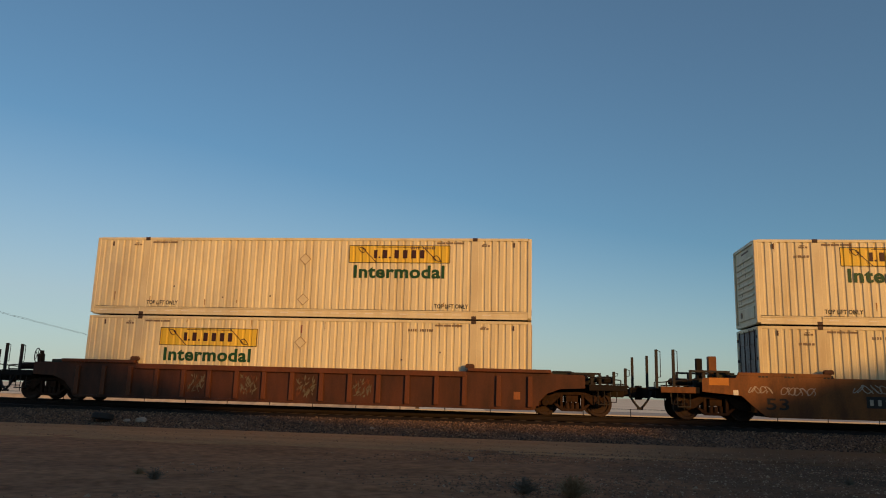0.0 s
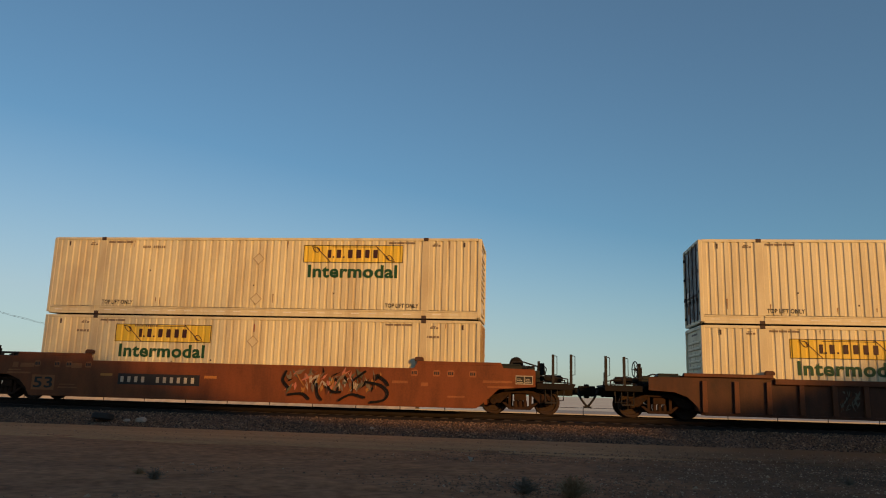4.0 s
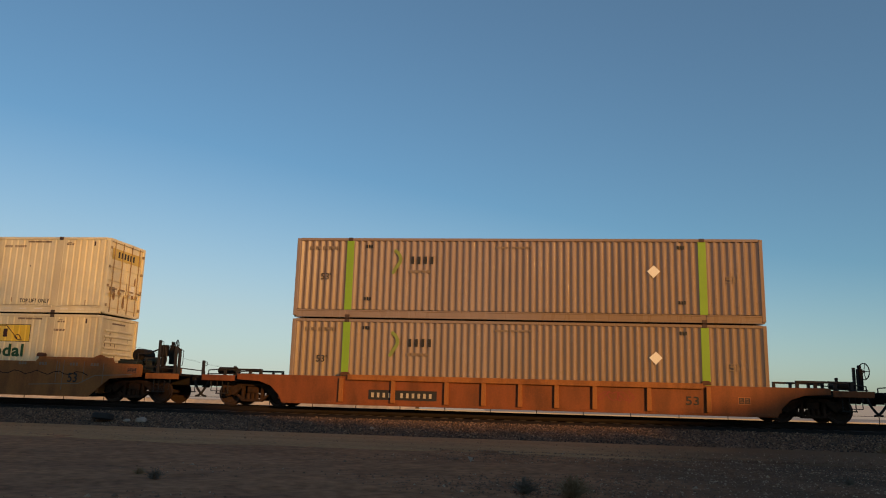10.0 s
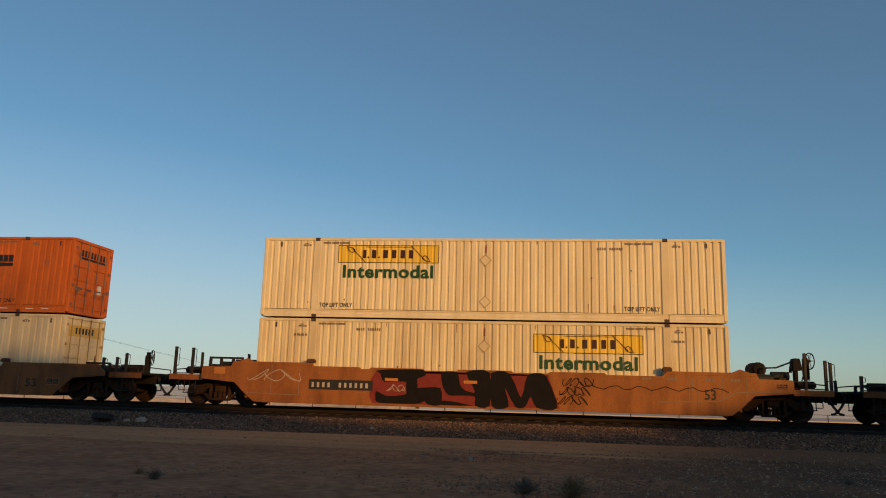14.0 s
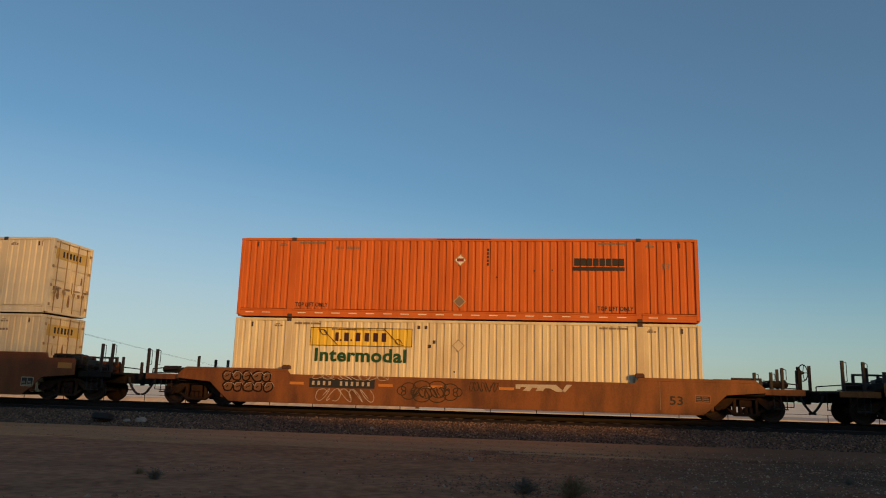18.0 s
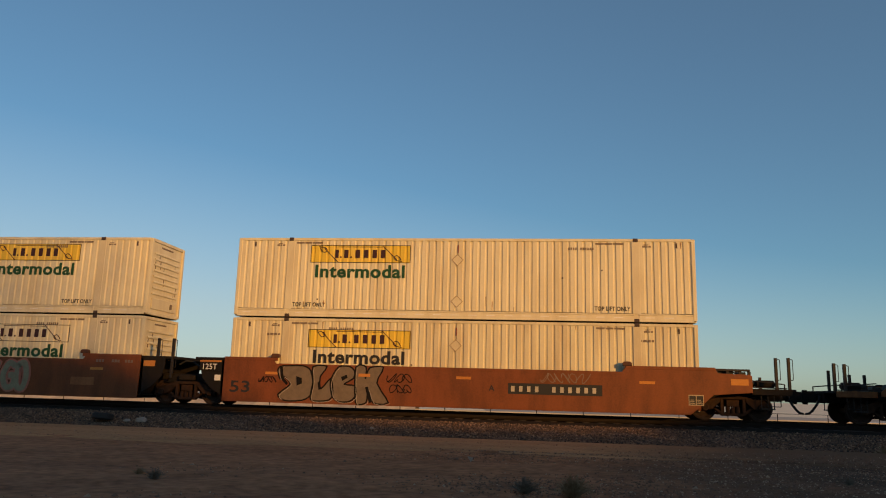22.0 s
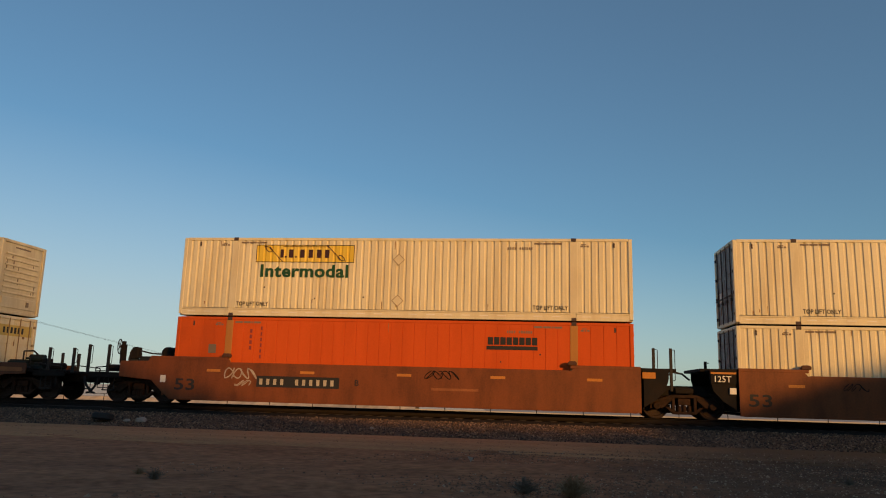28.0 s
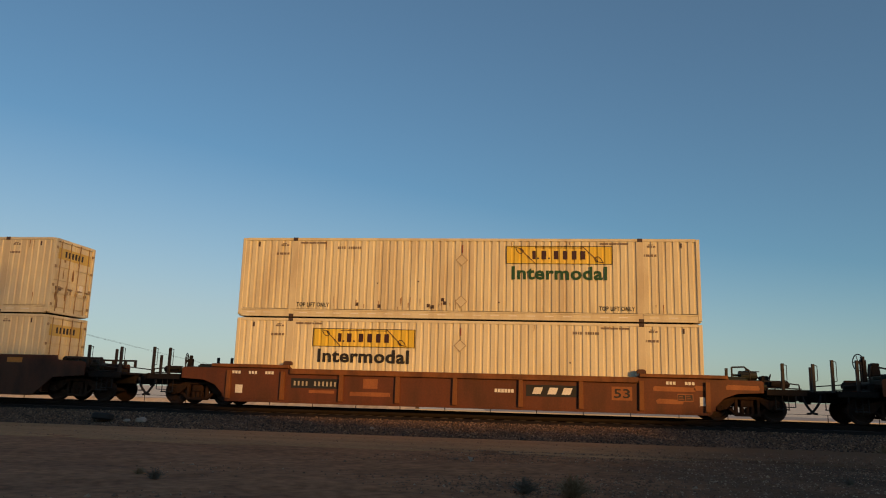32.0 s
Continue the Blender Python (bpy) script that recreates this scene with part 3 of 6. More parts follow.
def well_car(name_label, paint, left, right, low, high, ribs=(), edges=(8.25, 8.25), rib_paint=None):
    """A well car about its middle: sides, chords, ends, decks, trucks, couplers and hand posts. left, right: style of each end."""
    car = thing("well_car", name_label, "well car", "well cars of the train")
    la, ta = half_profile(left, low, high, edges[0])
    lb, tb = half_profile(right, low, high, edges[1])
    poly = [(-x, z) for x, z in reversed(la)] + lb + tb + [(-x, z) for x, z in reversed(ta)]
    for d in (-1, 1):
        y0 = d * 1.50
        ledge, sill = (0.15, 0.08) if ribs else (0.053, 0.055)
        part("well_side", Shape().prism(poly, min(y0, y0 + d * 0.05), max(y0, y0 + d * 0.05)).mesh("well_side", 0.006), paint, car)
        part("bottom_sill", Shape().box(-la[0][0] + 0.1, lb[0][0] - 0.1, min(y0 - d * 0.05, y0 + d * sill), max(y0 - d * 0.05, y0 + d * sill), 0.16, 0.25).mesh("bottom_sill", 0.01), paint, car)
        # lighter paint on chords and ribs puts the sun on them into the colour
        part("top_chord", Shape().box(-5.9, 5.9, min(y0 - d * 0.05, y0 + d * ledge), max(y0 - d * 0.05, y0 + d * ledge), low - (0.17 if ribs else 0.10), low + 0.012).mesh("top_chord", 0.012), rib_paint or paint, car)
        if high > low + 0.05:
            for e, st, edge in ((-1, left, edges[0]), (1, right, edges[1])):
                lim = {"slope": 8.82, "flat": 9.66, "arch": 8.74, "joint": edge}[st]
                part("top_chord", Shape().box(min(e * 5.95, e * lim), max(e * 5.95, e * lim), min(y0 - d * 0.05, y0 + d * (ledge + 0.004)), max(y0 - d * 0.05, y0 + d * (ledge + 0.004)), high - 0.10, high + 0.012).mesh("top_chord", 0.012), rib_paint or paint, car)
        for x in ribs:
            part("rib", shared("rib|%.2f" % low, lambda: Shape().prism([(-0.08, 0.26), (0.08, 0.26), (0.07, low - 0.1), (-0.07, low - 0.1)], -0.055, 0.055), 0.008), rib_paint or paint, car, at=(x, y0 + d * 0.085, 0))
        for e in (-1, 1):
            part("guide", shared("guide|", lambda: Shape().prism([(-0.15, 0.0), (0.15, 0.0), (0.15, 0.09), (0.10, 0.14), (-0.10, 0.14), (-0.15, 0.09)], -0.08, 0.08), 0.012), RUST, car, "steel box guide on the side", (e * 6.02, y0, high + 0.01))
    for x in (-7.6, -4.5, -1.5, 1.5, 4.5, 7.6):
        part("cross_member", shared("cross_member|", lambda: Shape().box(-0.2, 0.2, -1.48, 1.48, 0.16, 0.25), 0.01), GRIME, car, at=(x, 0, 0))
    for e, st, edge in ((-1, left, edges[0]), (1, right, edges[1])):
        if st in ("slope", "flat"):
            for d in (-1, 1):
                part("inner_web", Shape().box(min(e * 7.8, e * 8.28), max(e * 7.8, e * 8.28), d * 1.4575 - 0.0275, d * 1.4575 + 0.0275, 0.24, 1.0), GRIME, car, "black inner web behind the sloping side")
        part("bulkhead", Shape().box(-0.05, 0.05, -1.49, 1.49, 0.30, high - 0.12).mesh("bulkhead", 0.01), GRIME if st == "joint" else paint, car, at=(e * (edge + 0.05), 0, 0))
        if st == "joint":
            joint_end(car, e, high, edge)
        else:
            open_end(car, paint, e, st, low, high)
    return car


def valve_gear(car, e, low, high):
    """Valve cases, a small tank and pipes on the end deck."""
    def span(a, b):
        return (min(e * a, e * b), max(e * a, e * b))
    top = high - 0.05
    g = part("valve_case", Shape().box(*span(8.75, 9.5), -1.1, -0.45, low - 0.2, top).box(*span(8.85, 9.3), -1.16, -1.08, low - 0.1, top - 0.12).mesh("valve_case", 0.03), DARK_GEAR, car, "oily dark valve case on the deck")
    part("valve_lid", Shape().box(*span(8.80, 9.45), -1.05, -0.5, top - 0.002, top + 0.05).mesh("valve_lid", 0.015), DARK_GEAR, g)
    b = part("valve_block", Shape().box(*span(9.62, 10.12), -1.0, -0.3, 1.05, top - 0.16).box(*span(9.7, 9.95), -0.9, -0.5, top - 0.16, top - 0.04).rod((e * 10.1, -0.7, 1.22), (e * 10.3, -0.7, 1.22), 0.09, 8).mesh("valve_block", 0.02), DARK_GEAR, car, "dark ribbed valve block")
    part("small_tank", Shape().rod((e * 10.3, -0.75, 1.22), (e * 10.85, -0.75, 1.22), 0.13, 12).rod((e * 10.85, -0.75, 1.22), (e * 10.9, -0.75, 1.22), 0.08, 10), GRIME, b, "small round air tank")
    part("pipe", Shape().path([(e * 9.4, -1.12, low - 0.05), (e * 9.75, -1.12, 1.12), (e * 10.6, -1.12, 1.10), (e * 11.2, -1.0, 1.09)], 0.022), STEEL, g)
    part("pipe", Shape().path([(e * 9.1, -0.3, top + 0.0), (e * 9.55, -0.3, top + 0.03), (e * 9.9, -0.3, top - 0.12), (e * 10.2, -0.3, 1.08)], 0.028), STEEL, g)
    part("grab_iron", Shape().path([(e * 10.5, -1.28, 0.3), (e * 10.5, -1.28, 0.9)], 0.016).path([(e * 10.9, -1.28, 0.5), (e * 10.9, -1.28, 0.9)], 0.016).path([(e * 10.5, -1.28, 0.5), (e * 10.9, -1.28, 0.5)], 0.016), STEEL, b)


def open_end(car, paint, e, st, low, high):
    bright = paint in (CAR_RUST, CAR_ORANGE, CAR_OLD)
    def span(a, b):
        return (min(e * a, e * b), max(e * a, e * b))
    part("end_deck", Shape().box(*span(8.35, 10.0), -1.34, 1.34, low - 0.32, low - 0.20).mesh("end_deck", 0.012), GRIME, car, "flat steel end platform")
    part("centre_sill", Shape().box(*span(8.35, 11.25), -0.32, 0.32, 0.66, 1.06).mesh("centre_sill", 0.02), GRIME, car)
    part("end_platform", Shape().box(*span(9.95, 11.3), -1.30, 1.30, 0.98, 1.06).mesh("end_platform", 0.01), GRIME, car, "grating step platform above the coupler")
    part("end_sill", Shape().box(*span(10.0, 11.25), -1.36, -1.30, 0.86, 1.06).mesh("end_sill", 0.01), paint if bright else GRIME, car)
    part("end_sill", Shape().box(*span(10.0, 11.25), 1.30, 1.36, 0.86, 1.06).mesh("end_sill", 0.01), paint if bright else GRIME, car)
    valve_gear(car, e, low, high)
    truck(car, e * 9.45)
    coupler(car, e * 10.95, e)
    for y in (-1.25, 1.25):
        part("crossover_rail", Shape().path([(e * 9.98, y, 1.32), (e * 11.05, y, 1.22), (e * 11.05, y, 1.04)], 0.022), STEEL, car)
        part("step", Shape().box(*span(10.3, 10.7), y - 0.1, y + 0.1, 0.40, 0.44).path([(e * 10.3, y, 0.42), (e * 10.3, y, 0.98)], 0.018).path([(e * 10.7, y, 0.42), (e * 10.7, y, 0.98)], 0.018), STEEL, car, "hanging side step")


def joint_end(car, e, high, edge):
    """The stepped end over a shared truck."""
    def flip(pts):
        return [(e * x, z) for x, z in (pts if e > 0 else reversed(pts))]
    top = high
    for d in (-1, 1):
        part("end_web", Shape().prism(flip([(edge, 0.30), (edge + 0.5, 0.62), (edge + 0.8, 0.95), (edge + 0.9, top - 0.35), (edge + 0.9, top - 0.04), (edge, top - 0.02)]), d * 1.46 - 0.03, d * 1.46 + 0.03).mesh("end_web", 0.006), GRIME, car, "blackened steel end web")
    part("end_deck", Shape().box(min(e * (edge + 0.1), e * (edge + 1.17)), max(e * (edge + 0.1), e * (edge + 1.17)), -1.34, 1.34, top - 0.12, top - 0.02).mesh("end_deck", 0.012), GRIME, car)
    part("joint_arm", Shape().box(min(e * 8.35, e * 9.75), max(e * 8.35, e * 9.75), -0.35, 0.35, 0.72, 1.10).mesh("joint_arm", 0.02), GRIME, car, "black articulated joint arm")

# ---- containers ----
BOX_L, BOX_W, BOX_H = 16.154, 2.59, 2.865
LIFT = 1.98


def corrugation(x0, x1, kind):
    """Points (x, depth) of a side sheet from x0 to x1; depth grows inwards."""
    pitch, flat, slope, depth = {"fine": (0.262, 0.150, 0.032, 0.034), "deep": (0.232, 0.040, 0.076, 0.054), "plate": (0.405, 0.385, 0.006, 0.012)}[kind]
    n = max(1, round((x1 - x0) / pitch))
    k = (x1 - x0) / n
    pts = []
    for i in range(n):
        a = x0 + i * k
        f = (k - 2 * slope) * flat / (flat + (pitch - flat - 2 * slope))
        pts += [(a, 0.0), (a + f, 0.0), (a + f + slope, depth), (a + k - slope, depth)]
    pts.append((x1, 0.0))
    return pts


def sheet(pts, z0, z1, y=0.0, thick=0.012):
    s = Shape()
    n = len(pts)
    verts = [(x, y + d, z) for z in (z0, z1) for x, d in pts] + [(x, y + d + thick, z) for z in (z0, z1) for x, d in pts]
    faces = [(i, i + 1, n + i + 1, n + i) for i in range(n - 1)] + [(2 * n + i + 1, 2 * n + i, 3 * n + i, 3 * n + i + 1) for i in range(n - 1)]
    faces += [(i + 1, i, 2 * n + i, 2 * n + i + 1) for i in range(n - 1)] + [(n + i, n + i + 1, 3 * n + i + 1, 3 * n + i) for i in range(n - 1)]
    faces += [(0, n, 3 * n, 2 * n), (n - 1, 3 * n - 1, 4 * n - 1, 2 * n - 1)]
    return s.add(verts, faces)


SECTIONS = [(0.13, LIFT - 0.13), (LIFT + 0.13, BOX_L - LIFT - 0.13), (BOX_L - LIFT + 0.13, BOX_L - 0.13)]
Z_LOW, Z_TOP = 0.27, BOX_H - 0.10


RAIL_SECTION = [(-0.010, 0.012), (-0.010, 0.045), (0.0, 0.055), (0.0, Z_LOW - 0.05), (-0.015, Z_LOW - 0.04), (-0.015, Z_LOW + 0.004), (0.0, Z_LOW + 0.008), (0.10, Z_LOW), (0.10, 0.012)]


def along(x0, x1, section):
    """A straight member of that section (y, z) from x0 to x1."""
    n = len(section)
    verts = [(x, y, z) for x in (x0, x1) for y, z in section]
    return Shape().add(verts, [[i, (i + 1) % n, (i + 1) % n + n, i + n] for i in range(n)] + [list(range(n)), list(range(2 * n - 1, n - 1, -1))])


def film(x0, x1, z0, z1, kind, lift=0.003):
    """A thin painted film that follows the corrugation of the middle section."""
    pts = corrugation(*SECTIONS[1], kind)
    xs, ds = [p[0] for p in pts], [p[1] for p in pts]
    cut = [(x0, float(np.interp(x0, xs, ds)))] + [p for p in pts if x0 < p[0] < x1] + [(x1, float(np.interp(x1, xs, ds)))]
    return sheet([(x, d - lift) for x, d in cut], z0, z1, 0.0, 0.0015)


def brand_panel(box, x, z, kind, y, fill=YELLOW, inner=PALE_YELLOW):
    """A yellow sign panel with a dark border, a paler middle, letter-sized dark blocks and a scroll on each side."""
    w, h = 3.65, 0.64
    p = part("sign_panel", film(x, x + w, z - h, z, kind), fill, box, "yellow sign panel with dark block marks", (0, y, 0))
    part("sign_middle", film(x + 0.75, x + w - 0.75, z - h + 0.04, z - 0.04, kind, 0.005), inner, p)
    edge = Shape().box(x, x + w, -0.007, -0.002, z - 0.022, z).box(x, x + w, -0.007, -0.002, z - h, z - h + 0.022)
    edge.box(x, x + 0.022, -0.007, -0.002, z - h + 0.022, z - 0.022).box(x + w - 0.022, x + w, -0.007, -0.002, z - h + 0.022, z - 0.022)
    part("sign_border", edge, INK, p)
    zc = z - h / 2
    curl = [(0.30, -0.06), (0.52, -0.10), (0.60, -0.20), (0.50, -0.27), (0.40, -0.20), (0.34, -0.10)]
    for e in (-1, 1):
        c, o = (x, z) if e < 0 else (x + w, z - h)
        part("scroll_mark", Shape().ribbon(smooth([(c - e * a, o - e * b) for a, b in curl], 3), 0.028, -0.006), INK_SIGN, p)
        part("scroll_mark", Shape().ribbon([(c - e * 0.5, o + e * 0.12), (c - e * 1.0, o + e * (h - 0.03))], 0.028, -0.006), INK_SIGN, p)
    part("scroll_mark", Shape().box(x + 1.0, x + w - 1.0, -0.0075, -0.004, z - 0.075, z - 0.055), INK_SIGN, p)
    mark = Shape()
    for a, b, full in ((0.86, 0.98, 1), (1.03, 1.09, 0), (1.18, 1.34, 1), (1.41, 1.47, 0), (1.60, 1.76, 1), (1.91, 2.07, 1), (2.22, 2.38, 1), (2.52, 2.68, 1)):
        mark.box(x + a + 0.05, x + b + 0.05, -0.0095, -0.005, zc - 0.15, zc + 0.15 if full else zc - 0.09)
    part("word_mark", mark, INK_SIGN, p, "dark block marks")
    return p


def placard_frame(box, x, z, y, material=PALE):
    q = 0.2
    s = Shape().prism([(x - q, z), (x, z - q), (x + q, z), (x, z + q)], y - 0.014, y - 0.002)
    p = part("placard_holder", s, material, box, "diamond placard holder")
    rim = Shape().ribbon([(x - q, z), (x, z - q), (x + q, z), (x, z + q), (x - q, z)], 0.03, y - 0.0145, 0.004)
    part("placard_rim", rim, PLACARD_EDGE, p)
    return p


def door_end(box, paint, x, face, sign=None, rust=0.0, rods=None):
    """Two door leaves with ribs, four locking rods, hinges; face is +1 for the +x end."""
    def fx(a, b):
        a, b = x + face * a, x + face * b
        return (min(a, b), max(a, b))
    for k in (0, 1):
        y0 = 0.10 + k * 1.20
        d = part("door", Shape().box(*fx(-0.10, -0.05), y0, y0 + 1.19, 0.14, BOX_H - 0.12).mesh("door", 0.008), paint, box, "steel end door leaf")
        for j in range(5):
            z0 = 0.26 + j * 0.51
            part("door_panel", Shape().box(*fx(-0.05, -0.022), y0 + 0.08, y0 + 1.11, z0, z0 + 0.40).mesh("door_panel", 0.015), paint, d)
        for j in (0.28, 0.86):
            part("lock_rod", Shape().rod((x + face * 0.005, y0 + j, 0.10), (x + face * 0.005, y0 + j, BOX_H - 0.08), 0.02, 8), rods or CASTING, d, "round steel locking rod")
            part("lock_handle", Shape().box(*fx(-0.02, 0.03), y0 + j - 0.02, y0 + j + 0.34, 0.98, 1.03).box(*fx(-0.02, 0.04), y0 + j - 0.05, y0 + j + 0.05, 0.80, 0.90), rods or CASTING, d)
        for j in range(4):
            yy = y0 + (0.0 if k == 0 else 1.15)
            part("hinge", Shape().box(*fx(-0.05, 0.015), yy - 0.03, yy + 0.07, 0.3 + j * 0.72, 0.40 + j * 0.72), rods or CASTING, d)
    if sign:
        s = part("end_sign", Shape().box(*fx(-0.022, -0.015), 0.26, BOX_W - 0.26, 2.10, 2.52), sign, box, "yellow sign panel across the doors")
        m = Shape()
        for j, w in enumerate((0.13, 0.15, 0.15, 0.15, 0.15, 0.14)):
            m.box(*fx(-0.015, -0.011), 0.66 + j * 0.21, 0.66 + j * 0.21 + w * 0.8, 2.20, 2.43)
        part("word_mark", m, INK, s)
    rng = random.Random(int(rust * 100))
    for _ in range(min(int(rust), 9)):
        y, z, w, h = rng.uniform(0.2, 2.2), rng.uniform(0.2, 2.1), rng.uniform(0.05, 0.22), rng.uniform(0.12, 0.6)
        pts = [(0, 0.2 * h), (0.4 * w, 0), (w, 0.1 * h), (0.9 * w, 0.7 * h), (0.6 * w, h), (0.2 * w, 0.8 * h)]
        s = Shape().add([(x + face * -0.019, y + a, z + b) for a, b in pts] + [(x + face * -0.026, y + a, z + b) for a, b in pts],
                        [list(range(6)), list(range(11, 5, -1))] + [[i, (i + 1) % 6, (i + 1) % 6 + 6, i + 6] for i in range(6)])
        part("rust_patch", s, DOOR_RUST, box, "brown rust stain")
    part("rating_plate", Shape().box(*fx(-0.022, 0.004), 1.75, 1.98, 0.9, 1.25), PALE, box)
    part("rating_plate", Shape().box(*fx(-0.022, 0.004), 0.28, 0.62, 0.9, 1.05), INK_GREY, box)


def ribbed_end(box, paint, x, face):
    """A front wall with horizontal pressed ribs."""
    def fx(a, b):
        a, b = x + face * a, x + face * b
        return (min(a, b), max(a, b))
    part("front_wall", Shape().box(*fx(-0.10, -0.05), 0.14, BOX_W - 0.14, 0.14, BOX_H - 0.10).mesh("front_wall", 0.008), paint, box, "flat front wall with pressed ribs")
    for j in range(8):
        z = 0.78 + j * 0.215
        part("wall_rib", Shape().prism([(0, 0), (1.95, 0), (1.95, 0.085), (0, 0.085)], 0, 0.04).mesh("wall_rib", 0.016), paint, box,
             at=Matrix.Translation((x + face * -0.05 + (0.0 if face < 0 else 0.0), 0.32, z)) @ Matrix.Rotation(math.pi / 2, 4, "Z") @ (Matrix.Translation((0, -0.04, 0)) if face > 0 else Matrix.Identity(4)))
    part("wall_plate", Shape().box(*fx(-0.05, -0.015), 0.34, BOX_W - 0.34, 0.24, 0.66).mesh("wall_plate", 0.015), paint, box)
    rng = random.Random(len(box.children))
    for _ in range(9):
        y, z, w, h = rng.uniform(0.25, 2.2), rng.uniform(0.7, 2.3), rng.uniform(0.02, 0.07), rng.uniform(0.12, 0.4)
        part("rust_streak", Shape().box(*fx(-0.051, -0.0475), y, y + w, z, z + h), INK_GREY, box, "faint rust streak")
    part("marking", Shape().box(*fx(-0.05, -0.043), 0.8, 1.7, 2.58, 2.64), INK_GREY, box)
    part("vent", Shape().box(*fx(-0.015, 0.006), 1.75, 1.9, 0.36, 0.55), INK_GREY, box)


def container(label, paint, kind="fine", left="ribs", end_paint=None, rail_paint=None, post_paint=None, sign=None, slots=PALE, group="containers on the train", rust=0, rods=None):
    """A 53-foot box, its lower near left corner at the origin, near side at y = 0."""
    box = thing("shipping_container", label, "container", group)
    end_paint, rail_paint, post_paint = end_paint or paint, rail_paint or paint, post_paint or paint
    for j, (a, b) in enumerate(SECTIONS):
        me = shared("side_sheet|%s%d" % (kind, j), lambda: sheet(corrugation(a, b, kind), Z_LOW + 0.03, Z_TOP + 0.01, 0.015))
        part("side_sheet", me, paint, box)
        part("side_sheet", me, paint, box, at=pose(a + b, BOX_W, 0, 0, 0, 180))
    for y in (0.0, BOX_W):
        d = 1 if y == 0 else -1
        def yy(a, b):
            return (min(y + d * a, y + d * b), max(y + d * a, y + d * b))
        for a, b in ((0.13, LIFT - 0.086), (LIFT + 0.086, BOX_L - LIFT - 0.086), (BOX_L - LIFT + 0.086, BOX_L - 0.13)):
            part("bottom_rail", along(a, b, [(y + d * u, z) for u, z in RAIL_SECTION]), rail_paint, box)
            if y == 0 and slots:
                sl = Shape()
                for i in range(int((b - a) / 0.62)):
                    sl.box(a + 0.2 + i * 0.62, a + 0.5 + i * 0.62, -0.005, 0.001, 0.135, 0.165)
                part("slot_strip", sl, slots, box)
        part("top_rail", Shape().box(0.13, BOX_L - 0.13, *yy(0.0, 0.09), Z_TOP, BOX_H).mesh("top_rail", 0.01), rail_paint, box)
        for x in (0.0, BOX_L - 0.13):
            part("corner_post", Shape().box(x, x + 0.13, *yy(-0.004, 0.14), 0.06, BOX_H - 0.012).mesh("corner_post", 0.014), rail_paint, box)
        for x in (LIFT, BOX_L - LIFT):
            part("rail_web", Shape().box(x - 0.1, x + 0.1, *yy(0.02, 0.08), 0.08, Z_LOW + 0.02), rail_paint, box)
            part("lift_post", Shape().box(x - 0.13, x + 0.13, *yy(0.006, 0.06), Z_LOW + 0.01, Z_TOP).mesh("lift_post", 0.006), post_paint, box)
            for z in (-0.012, BOX_H - 0.11):
                part("corner_casting", shared("corner_casting|", lambda: Shape().box(-0.085, 0.085, -0.012, 0.15, 0, 0.122).box(-0.035, 0.035, -0.016, 0.0, 0.035, 0.085), 0.012), CASTING, box, "dark steel lifting casting",
                     Matrix.Translation((x, y, z)) @ Matrix.Rotation(0 if d > 0 else math.pi, 4, "Z"))
    for x in (0.0, BOX_L - 0.12):
        part("end_header", Shape().box(x, x + 0.12, 0.135, BOX_W - 0.135, BOX_H - 0.12, BOX_H - 0.006).mesh("end_header", 0.01), rail_paint, box)
        part("end_sill", Shape().box(x, x + 0.12, 0.135, BOX_W - 0.135, 0.02, 0.14).mesh("end_sill", 0.01), rail_paint, box)
    part("roof", Shape().box(0.11, BOX_L - 0.11, 0.08, BOX_W - 0.08, BOX_H - 0.05, BOX_H - 0.02), paint, box)
    part("floor", Shape().box(0.11, BOX_L - 0.11, 0.08, BOX_W - 0.08, 0.06, 0.14), GRIME, box)
    if left == "ribs":
        ribbed_end(box, end_paint, 0.0, -1)
        door_end(box, end_paint, BOX_L, 1, sign, rust, rods)
    else:
        # doors facing away from the sun get the paint with shade in it
        door_end(box, DOOR_SHADE, 0.0, -1, None, 6)
        ribbed_end(box, end_paint, BOX_L, 1)
    return box


Y_MARK = 0.015


def put_text(box, text, x, z, h, w=0.0, material=INK, y=0.013, bold=0.0, name="lettering"):
    return part(name, lettering(text, h, w, bold), material, box, at=(x, y, z))


def put_bars(box, widths, x, z, h, material=INK_GREY, y=0.013, gap=0.03, name="small_mark"):
    return part(name, bars(widths, h, gap), material, box, at=(x, y, z))


